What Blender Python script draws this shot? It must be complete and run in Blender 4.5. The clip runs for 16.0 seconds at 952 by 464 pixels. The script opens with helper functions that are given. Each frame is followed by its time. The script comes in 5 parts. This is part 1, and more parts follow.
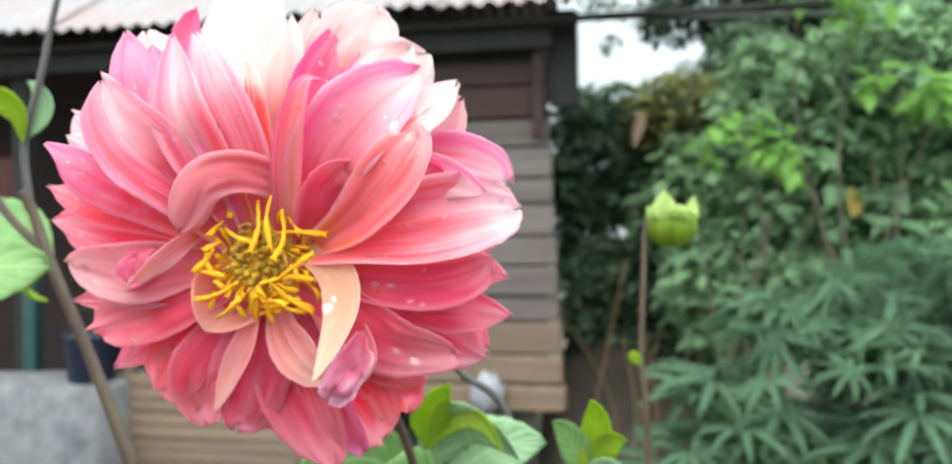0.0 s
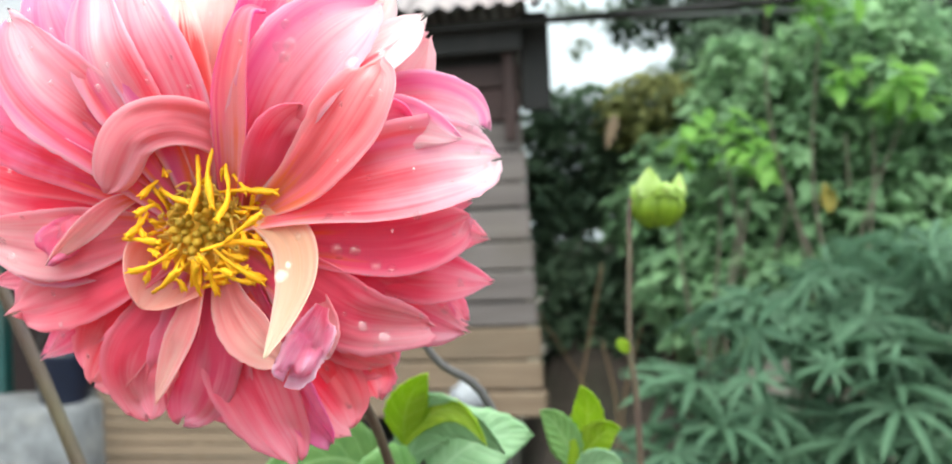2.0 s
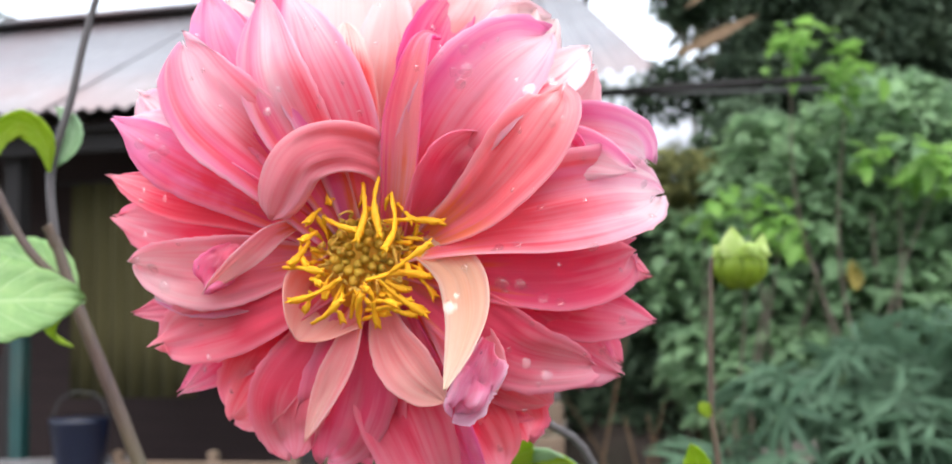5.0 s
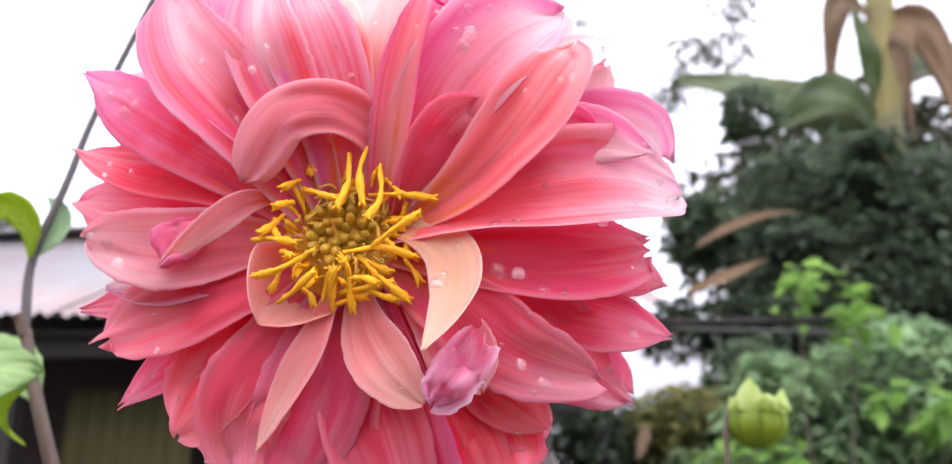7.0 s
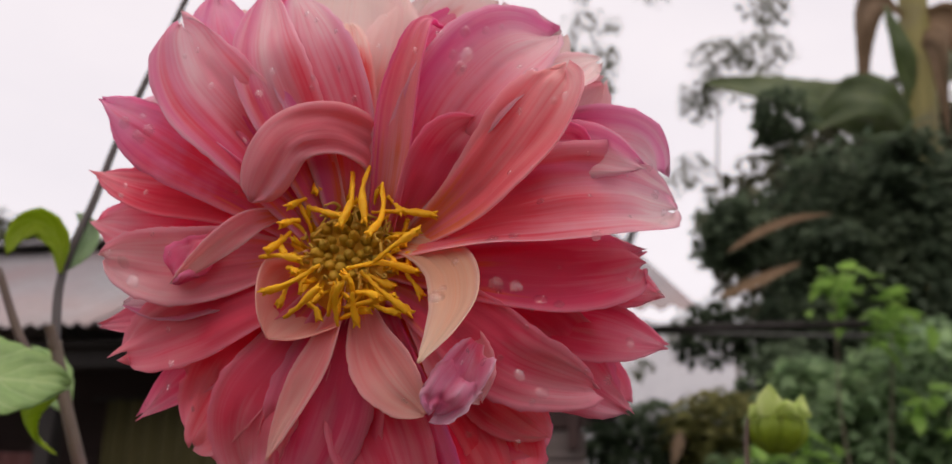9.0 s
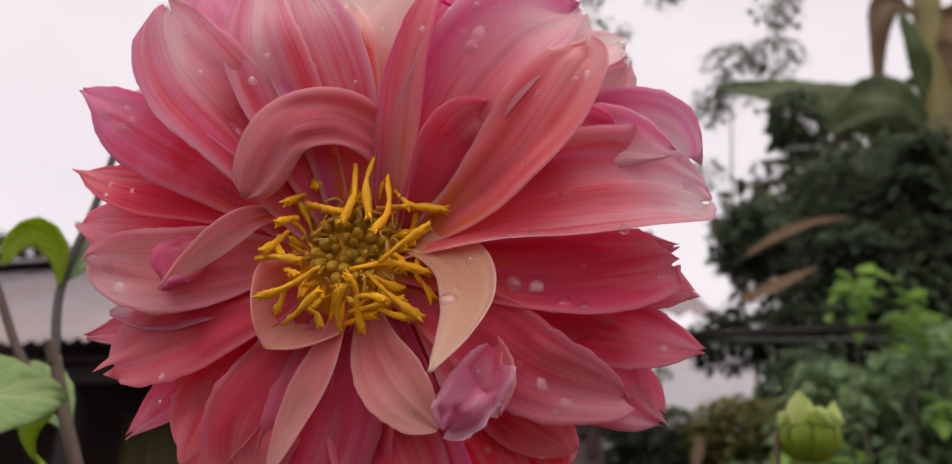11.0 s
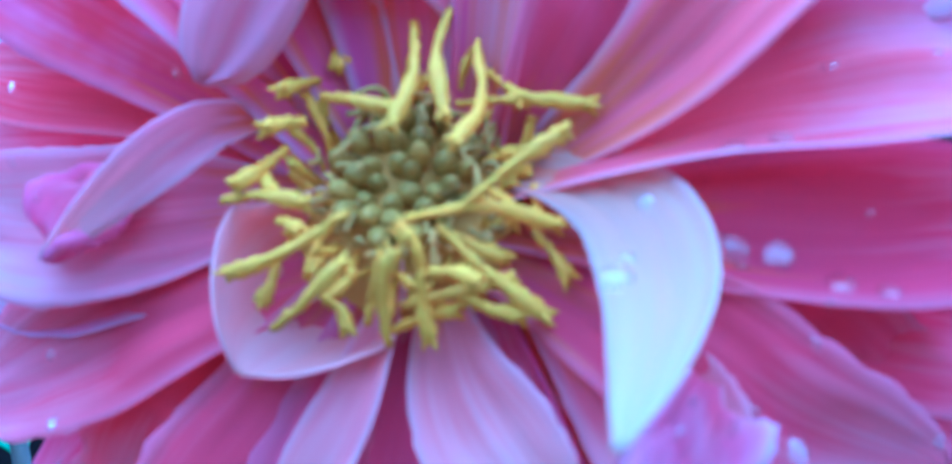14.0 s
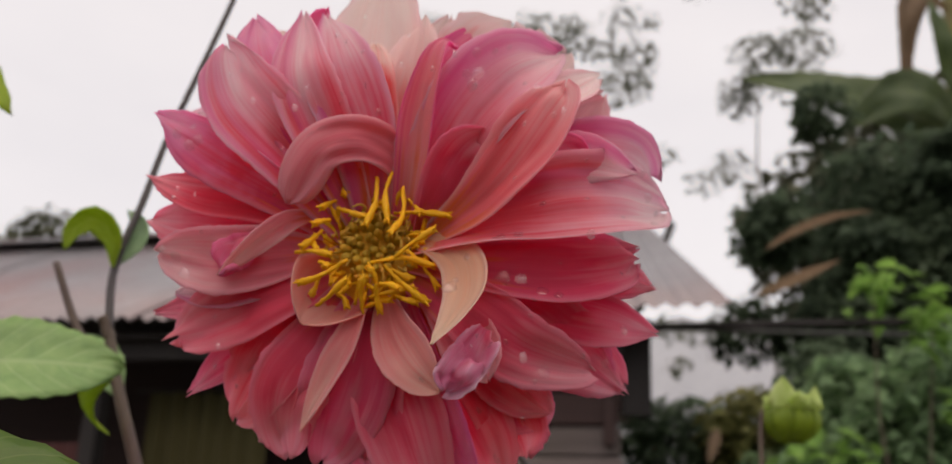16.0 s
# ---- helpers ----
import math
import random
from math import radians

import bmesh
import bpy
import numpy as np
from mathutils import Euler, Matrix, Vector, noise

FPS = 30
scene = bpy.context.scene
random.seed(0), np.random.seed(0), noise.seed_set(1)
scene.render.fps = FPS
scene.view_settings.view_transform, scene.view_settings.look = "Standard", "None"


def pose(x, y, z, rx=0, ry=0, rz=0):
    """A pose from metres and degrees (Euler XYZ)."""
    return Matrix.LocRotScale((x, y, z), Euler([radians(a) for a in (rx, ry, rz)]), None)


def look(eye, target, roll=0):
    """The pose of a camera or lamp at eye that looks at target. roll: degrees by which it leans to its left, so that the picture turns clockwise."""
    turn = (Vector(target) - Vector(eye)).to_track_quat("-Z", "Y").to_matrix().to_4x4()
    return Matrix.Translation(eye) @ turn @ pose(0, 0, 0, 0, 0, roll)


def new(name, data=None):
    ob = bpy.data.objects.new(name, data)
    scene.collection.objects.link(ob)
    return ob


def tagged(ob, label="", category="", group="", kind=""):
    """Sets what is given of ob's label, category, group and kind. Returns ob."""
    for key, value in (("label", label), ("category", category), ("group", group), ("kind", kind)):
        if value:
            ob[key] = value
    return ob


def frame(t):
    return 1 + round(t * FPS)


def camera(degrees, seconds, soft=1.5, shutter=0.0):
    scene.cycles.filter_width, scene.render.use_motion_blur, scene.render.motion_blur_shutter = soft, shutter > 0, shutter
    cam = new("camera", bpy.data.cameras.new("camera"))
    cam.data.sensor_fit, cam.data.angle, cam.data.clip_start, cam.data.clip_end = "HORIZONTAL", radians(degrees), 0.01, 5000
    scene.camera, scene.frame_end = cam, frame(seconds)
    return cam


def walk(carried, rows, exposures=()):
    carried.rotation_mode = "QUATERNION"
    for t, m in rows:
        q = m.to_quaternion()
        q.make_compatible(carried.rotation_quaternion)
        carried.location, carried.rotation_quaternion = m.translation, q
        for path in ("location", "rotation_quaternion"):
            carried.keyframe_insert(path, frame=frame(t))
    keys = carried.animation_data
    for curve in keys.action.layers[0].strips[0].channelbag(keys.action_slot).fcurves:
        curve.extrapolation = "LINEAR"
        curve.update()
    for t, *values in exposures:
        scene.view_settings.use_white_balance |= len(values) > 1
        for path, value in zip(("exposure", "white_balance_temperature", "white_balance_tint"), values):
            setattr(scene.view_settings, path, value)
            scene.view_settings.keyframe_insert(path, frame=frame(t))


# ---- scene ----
# ---------------------------------------------------------------- camera
cam = camera(51.1, 16.0, soft=1.2)
cam.data.dof.use_dof = True
cam.data.dof.focus_distance = 0.17
cam.data.dof.aperture_fstop = 26.0


def held(x, y, z, yaw, pitch, roll):
    """The pose of the hand-held camera: yaw to its left, pitch upwards, roll, in degrees."""
    return pose(x, y, z, 90 + pitch, 0, yaw) @ pose(0, 0, 0, 0, 0, roll)


PATH = [
    (0, 0.06040, -0.25231, 1.20786, 0.54, -0.16, -0.74),
    (0.5, 0.06073, -0.25367, 1.20649, 0.63, 0.39, -0.93),
    (1, 0.05251, -0.24598, 1.19984, 0.15, 0.49, -1.43),
    (1.5, 0.04845, -0.22864, 1.19349, -1.40, 0.99, -1.44),
    (2, 0.05989, -0.22023, 1.19540, -0.89, 0.31, -2.39),
    (2.5, 0.06216, -0.21996, 1.19860, -0.39, 1.12, -2.75),
    (3, 0.03667, -0.23323, 1.19356, 0.70, 2.78, -2.39),
    (3.2, 0.03326, -0.22515, 1.19433, 0.50, 3.34, -2.12),
    (5.3, 0.02639, -0.20780, 1.18409, -0.28, 5.19, -1.21),
    (5.5, 0.02766, -0.20432, 1.17765, -0.24, 7.59, -0.87),
    (6, 0.03100, -0.20418, 1.14985, 0.92, 14.65, 1.91),
    (6.5, 0.03099, -0.18683, 1.13908, 0.31, 17.09, 2.71),
    (7, 0.02940, -0.18015, 1.14234, 0.37, 18.20, 1.78),
    (7.5, 0.04109, -0.18238, 1.13998, 1.79, 18.62, 1.83),
    (8, 0.03994, -0.18303, 1.14160, 2.73, 18.81, 2.25),
    (8.5, 0.03786, -0.18459, 1.14192, 2.13, 18.86, 1.55),
    (9, 0.03596, -0.18670, 1.14210, 2.35, 18.51, 1.75),
    (9.2, 0.03775, -0.18867, 1.14057, 2.26, 18.35, 1.91),
    (11.5, 0.03221, -0.14833, 1.15045, 3.41, 19.79, 0.99),
    (12, 0.02531, -0.10395, 1.16531, 3.37, 21.27, 0.93),
    (12.5, 0.02138, -0.08021, 1.17252, 2.98, 22.11, 0.95),
    (13, 0.02103, -0.07821, 1.17084, 2.10, 22.05, 0.34),
    (13.5, 0.01938, -0.07512, 1.16897, 3.00, 20.05, 0.65),
    (14, 0.01661, -0.08577, 1.16658, 4.63, 18.71, 1.62),
    (14.5, 0.02459, -0.13957, 1.14574, 6.08, 17.91, 2.10),
    (15, 0.03576, -0.19455, 1.13435, 4.57, 17.56, 2.09),
    (15.5, 0.03902, -0.19983, 1.13023, 4.86, 17.13, 1.58),
    (16, 0.04306, -0.20969, 1.13506, 4.64, 18.22, 2.63),
]
EXPOSURES = [
    (0.0, 0.86, 6580, -2), (2.0, 0.96, 6580, -4), (2.5, 0.96, 6530, -4), (3.2, 0.86, 6580, 1), (5.3, 0.6, 6530, 15),
    (6.0, 0.25, 6780, 23), (6.5, 0.35, 6780, 23), (7.0, 0.69, 6730, 23), (7.5, 0.27, 6780, 25), (8.0, -0.16, 7300, 25),
    (8.5, -0.31, 7500, 25), (9.2, -0.57, 7700, 24), (11.3, -0.57, 7700, 26), (11.5, -0.47, 7800, 28), (12.0, -0.07, 8100, 26),
    (12.3, 0.75, 4550, 15), (12.5, 0.7, 3550, 3), (13.0, 0.63, 2690, -6), (13.5, 0.63, 2890, -5), (14.0, 0.69, 2890, -5),
    (14.5, 0.6, 3050, -2), (14.8, 0.13, 5500, 12), (15.0, -0.42, 7000, 23), (15.5, -0.52, 7700, 23), (16.0, -0.6, 7800, 20),
]
walk(cam, [(t, held(*row)) for t, *row in PATH], EXPOSURES)

# ---------------------------------------------------------------- light: an overcast afternoon
world = bpy.data.worlds.new("overcast_sky")
scene.world = world
world.use_nodes = True
wn, wl = world.node_tree.nodes, world.node_tree.links
sky = wn.new("ShaderNodeTexSky")
sky.sky_type, sky.sun_disc = "NISHITA", False
sky.sun_elevation, sky.sun_rotation = radians(65), radians(186)
sky.air_density, sky.dust_density, sky.ozone_density = 1.0, 4.0, 1.0
cloud_co, cloud_map = wn.new("ShaderNodeTexCoord"), wn.new("ShaderNodeMapping")
cloud_map.inputs["Scale"].default_value = (1.0, 1.0, 2.5)
cloud_noise, cloud_ramp, cloud_mix = wn.new("ShaderNodeTexNoise"), wn.new("ShaderNodeValToRGB"), wn.new("ShaderNodeMixRGB")
cloud_noise.inputs["Scale"].default_value, cloud_noise.inputs["Detail"].default_value = 2.2, 5.0
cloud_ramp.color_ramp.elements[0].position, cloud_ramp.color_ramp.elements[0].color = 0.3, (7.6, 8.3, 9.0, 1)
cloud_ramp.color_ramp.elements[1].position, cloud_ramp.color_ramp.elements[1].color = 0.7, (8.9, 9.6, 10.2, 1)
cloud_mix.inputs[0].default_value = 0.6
wl.new(cloud_co.outputs["Generated"], cloud_map.inputs["Vector"])
wl.new(cloud_map.outputs["Vector"], cloud_noise.inputs["Vector"])
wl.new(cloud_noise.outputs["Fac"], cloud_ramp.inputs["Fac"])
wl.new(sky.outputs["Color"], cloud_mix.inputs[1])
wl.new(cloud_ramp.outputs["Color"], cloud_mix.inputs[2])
# an overcast sky is brighter overhead than along the horizon
up_sep, up_range, up_mul = wn.new("ShaderNodeSeparateXYZ"), wn.new("ShaderNodeMapRange"), wn.new("ShaderNodeMixRGB")
up_range.inputs["From Min"].default_value, up_range.inputs["From Max"].default_value = 0.0, 1.0
up_range.inputs["To Min"].default_value, up_range.inputs["To Max"].default_value = 1.40, 1.36
up_mul.blend_type = "MULTIPLY"
up_mul.inputs[0].default_value = 1.0
wl.new(cloud_co.outputs["Generated"], up_sep.inputs[0])
wl.new(up_sep.outputs["Z"], up_range.inputs["Value"])
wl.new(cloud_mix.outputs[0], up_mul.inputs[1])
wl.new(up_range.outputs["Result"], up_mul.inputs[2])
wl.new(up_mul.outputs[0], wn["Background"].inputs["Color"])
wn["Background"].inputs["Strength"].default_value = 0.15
sun = new("sun", bpy.data.lights.new("sun", "SUN"))
sun.data.energy, sun.data.angle, sun.data.color = 1.75, radians(75), (1.0, 0.97, 0.93)
sun.matrix_world = look((-0.1, -0.9, 2.9), (0, 0, 1.0))

# ---------------------------------------------------------------- materials
def material(name, rough=0.6, bump=0.0, scale=20.0, stretch=(1, 1, 1), colours=((0, (0.5, 0.5, 0.5)), (1, (0.6, 0.6, 0.6))), detail=6.0,
             metal=0.0, vary=0.0, spec=0.5, blotch=0.0, blotch_scale=2.0, blotch_colour=(0.1, 0.08, 0.06), through_light=0.0):
    """A procedural surface: a stretched noise through a colour ramp, larger stains, a change from piece to piece and fine relief."""
    m = bpy.data.materials.new(name)
    m.use_nodes = True
    n, l = m.node_tree.nodes, m.node_tree.links
    b = n["Principled BSDF"]
    co, mp, tex, ramp = n.new("ShaderNodeTexCoord"), n.new("ShaderNodeMapping"), n.new("ShaderNodeTexNoise"), n.new("ShaderNodeValToRGB")
    mp.inputs["Scale"].default_value = stretch
    tex.inputs["Scale"].default_value, tex.inputs["Detail"].default_value, tex.inputs["Roughness"].default_value = scale, detail, 0.65
    l.new(co.outputs["Object"], mp.inputs["Vector"])
    l.new(mp.outputs["Vector"], tex.inputs["Vector"])
    l.new(tex.outputs["Fac"], ramp.inputs["Fac"])
    for k, (at, c) in enumerate(colours):
        e = ramp.color_ramp.elements[k] if k < 2 else ramp.color_ramp.elements.new(at)
        e.position, e.color = 0.25 + 0.5 * at, (*c, 1)
    out = ramp.outputs["Color"]
    if blotch:
        t2, r2, mx = n.new("ShaderNodeTexNoise"), n.new("ShaderNodeValToRGB"), n.new("ShaderNodeMixRGB")
        t2.inputs["Scale"].default_value, t2.inputs["Detail"].default_value = blotch_scale, 4.0
        r2.color_ramp.elements[0].position, r2.color_ramp.elements[1].position = 0.45, 0.7
        r2.color_ramp.elements[1].color = (blotch, blotch, blotch, 1)
        mx.inputs[2].default_value = (*blotch_colour, 1)
        l.new(co.outputs["Object"], t2.inputs["Vector"])
        l.new(t2.outputs["Fac"], r2.inputs["Fac"])
        l.new(r2.outputs["Color"], mx.inputs[0])
        l.new(out, mx.inputs[1])
        out = mx.outputs[0]
    if vary:
        info, isl, add, hsv, rng = n.new("ShaderNodeObjectInfo"), n.new("ShaderNodeNewGeometry"), n.new("ShaderNodeMath"), n.new("ShaderNodeHueSaturation"), n.new("ShaderNodeMapRange")
        fr = n.new("ShaderNodeMath")
        fr.operation = "FRACT"
        l.new(info.outputs["Random"], add.inputs[0])
        l.new(isl.outputs["Random Per Island"], add.inputs[1])
        l.new(add.outputs[0], fr.inputs[0])
        l.new(fr.outputs[0], rng.inputs["Value"])
        rng.inputs["To Min"].default_value, rng.inputs["To Max"].default_value = 1 - vary, 1 + vary
        l.new(rng.outputs["Result"], hsv.inputs["Value"])
        l.new(out, hsv.inputs["Color"])
        out = hsv.outputs["Color"]
    l.new(out, b.inputs["Base Color"])
    b.inputs["Roughness"].default_value, b.inputs["Metallic"].default_value, b.inputs["Specular IOR Level"].default_value = rough, metal, spec
    if bump:
        bp = n.new("ShaderNodeBump")
        bp.inputs["Strength"].default_value, bp.inputs["Distance"].default_value = bump, 0.004
        l.new(tex.outputs["Fac"], bp.inputs["Height"])
        l.new(bp.outputs["Normal"], b.inputs["Normal"])
    if through_light:
        tr, mix = n.new("ShaderNodeBsdfTranslucent"), n.new("ShaderNodeMixShader")
        l.new(out, tr.inputs["Color"])
        mix.inputs[0].default_value = through_light
        l.new(b.outputs[0], mix.inputs[1])
        l.new(tr.outputs[0], mix.inputs[2])
        l.new(mix.outputs[0], n["Material Output"].inputs["Surface"])
    return m


DEPTH, WASH = (1.08, 1.26, 1.32), (1.03, 1.16, 1.15)     # depth of the petals' pigment, in the body and towards the tip


def petal_material(name, base, body, tip, rim, vein, tip_from=0.55, patch=None, glow=0.70, tip_at=0.95, between=None, flush=None):
    """A ray floret: pigment from the claw to the tip (UV y) that runs out in streaks, dark and pale veins, a rim (UV x) and a flush beside it."""
    base, body, vein = (tuple(v**d for v, d in zip(c, DEPTH)) for c in (base, body, vein))
    tip, rim = (tuple(v**d for v, d in zip(c, WASH)) for c in (tip, rim))
    m = bpy.data.materials.new(name)
    m.use_nodes = True
    n, l = m.node_tree.nodes, m.node_tree.links
    b = n["Principled BSDF"]
    uv, sep, info, obj = n.new("ShaderNodeUVMap"), n.new("ShaderNodeSeparateXYZ"), n.new("ShaderNodeObjectInfo"), n.new("ShaderNodeTexCoord")
    uv.uv_map = "petal"
    l.new(uv.outputs["UV"], sep.inputs[0])
    shift = n.new("ShaderNodeVectorMath")      # each petal has its own pattern
    shift.operation = "SCALE"
    shift.inputs[0].default_value = (17.0, 9.0, 5.0)
    l.new(info.outputs["Random"], shift.inputs["Scale"])

    def streaks(across, along, detail):
        """Noise drawn out along the petal."""
        mp, off, tex = n.new("ShaderNodeMapping"), n.new("ShaderNodeVectorMath"), n.new("ShaderNodeTexNoise")
        mp.inputs["Scale"].default_value = (across, along, 1.0)
        tex.inputs["Scale"].default_value, tex.inputs["Detail"].default_value = 1.0, detail
        l.new(uv.outputs["UV"], mp.inputs["Vector"])
        l.new(mp.outputs["Vector"], off.inputs[0])
        l.new(shift.outputs[0], off.inputs[1])
        l.new(off.outputs[0], tex.inputs["Vector"])
        return tex.outputs["Fac"]

    def ramped(source, low, high, least, most):
        r = n.new("ShaderNodeMapRange")
        r.inputs["From Min"].default_value, r.inputs["From Max"].default_value = low, high
        r.inputs["To Min"].default_value, r.inputs["To Max"].default_value = least, most
        l.new(source, r.inputs["Value"])
        return r.outputs["Result"]

    def mixed(factor, under, colour):
        x = n.new("ShaderNodeMixRGB")
        l.new(factor, x.inputs[0])
        l.new(under, x.inputs[1])
        x.inputs[2].default_value = (*colour, 1)
        return x.outputs[0]

    def sum_of(*sources):
        out = sources[0]
        for more in sources[1:]:
            a = n.new("ShaderNodeMath")
            l.new(out, a.inputs[0])
            l.new(more, a.inputs[1])
            out = a.outputs[0]
        return out

    def times(a, c):
        x = n.new("ShaderNodeMath")
        x.operation = "MULTIPLY"
        l.new(a, x.inputs[0])
        l.new(c, x.inputs[1])
        return x.outputs[0]

    broad, fine, hair = streaks(5.0, 1.0, 3.0), streaks(22.0, 1.1, 4.0), streaks(70.0, 2.2, 2.0)
    blot = n.new("ShaderNodeTexNoise")
    blot.inputs["Scale"].default_value, blot.inputs["Detail"].default_value = 75.0, 3.0
    l.new(obj.outputs["Object"], blot.inputs["Vector"])
    ramp = n.new("ShaderNodeValToRGB")
    stops = [(0.03, base), (0.22, body), (max(tip_from, 0.37), body), (tip_at, tip)]
    if between:
        stops.insert(3, ((max(tip_from, 0.37) + tip_at) / 2, tuple(v**d for v, d in zip(between, WASH))))
    for k, (at, c) in enumerate(stops):
        e = ramp.color_ramp.elements[k] if k < 2 else ramp.color_ramp.elements.new(at)
        e.position, e.color = at, (*c, 1)
    l.new(sum_of(sep.outputs["Y"], ramped(broad, 0.3, 0.7, -0.15, 0.15), ramped(fine, 0.3, 0.7, -0.07, 0.07), ramped(blot.outputs["Fac"], 0.3, 0.7, -0.07, 0.07)), ramp.inputs["Fac"])
    out = ramp.outputs["Color"]
    pale = tuple(0.6 * a + 0.4 * c for a, c in zip(body, rim))
    out = mixed(ramped(fine, 0.53, 0.76, 0.0, 0.32), out, pale)
    out = mixed(ramped(fine, 0.47, 0.26, 0.0, 0.20), out, vein)
    out = mixed(ramped(hair, 0.58, 0.78, 0.0, 0.16), out, (vein[0], vein[1] * 1.5, vein[2] * 1.8))
    out = mixed(ramped(hair, 0.42, 0.26, 0.0, 0.16), out, pale)
    # how near the edge
    e1, e2 = n.new("ShaderNodeMath"), n.new("ShaderNodeMath")
    e1.operation, e2.operation = "SUBTRACT", "ABSOLUTE"
    e1.inputs[1].default_value = 0.5
    l.new(sep.outputs["X"], e1.inputs[0])
    l.new(e1.outputs[0], e2.inputs[0])
    if flush:
        flush = tuple(v**d for v, d in zip(flush, DEPTH))
        out = mixed(times(ramped(sep.outputs["X"], 0.42, 0.10, 0.0, 1.0), ramped(broad, 0.36, 0.54, 0.0, 0.85)), out, flush)
    # rim: the petal's edge colour, with the bright look of thin margins painted in
    out = mixed(times(ramped(e2.outputs[0], 0.37, 0.5, 0.0, 1.0), ramped(hair, 0.3, 0.6, 0.5, 0.85)), out, rim)
    if patch:
        patch = tuple(v**d for v, d in zip(patch, WASH))
        out = mixed(times(ramped(blot.outputs["Fac"], 0.48, 0.60, 0.0, 0.75), ramped(fine, 0.35, 0.6, 0.4, 1.0)), out, patch)
    hsv = n.new("ShaderNodeHueSaturation")
    l.new(ramped(info.outputs["Random"], 0.0, 1.0, 0.93, 1.04), hsv.inputs["Value"])
    l.new(ramped(info.outputs["Random"], 0.0, 1.0, 0.488, 0.508), hsv.inputs["Hue"])
    l.new(out, hsv.inputs["Color"])
    out = hsv.outputs["Color"]
    l.new(out, b.inputs["Base Color"])
    l.new(ramped(blot.outputs["Fac"], 0.35, 0.65, 0.30, 0.52), b.inputs["Roughness"])
    b.inputs["Specular IOR Level"].default_value = 0.09
    bp = n.new("ShaderNodeBump")
    bp.inputs["Strength"].default_value, bp.inputs["Distance"].default_value = 0.32, 0.0006
    l.new(sum_of(fine, ramped(hair, 0.0, 1.0, 0.0, 0.4)), bp.inputs["Height"])
    l.new(bp.outputs["Normal"], b.inputs["Normal"])
    # light that has come through the petal is the deeper in colour
    tr, mix, deep = n.new("ShaderNodeBsdfTranslucent"), n.new("ShaderNodeMixShader"), n.new("ShaderNodeGamma")
    deep.inputs["Gamma"].default_value = 1.2
    l.new(out, deep.inputs["Color"])
    l.new(deep.outputs[0], tr.inputs["Color"])
    mix.inputs[0].default_value = glow
    l.new(b.outputs[0], mix.inputs[1])
    l.new(tr.outputs[0], mix.inputs[2])
    l.new(mix.outputs[0], n["Material Output"].inputs["Surface"])
    return m


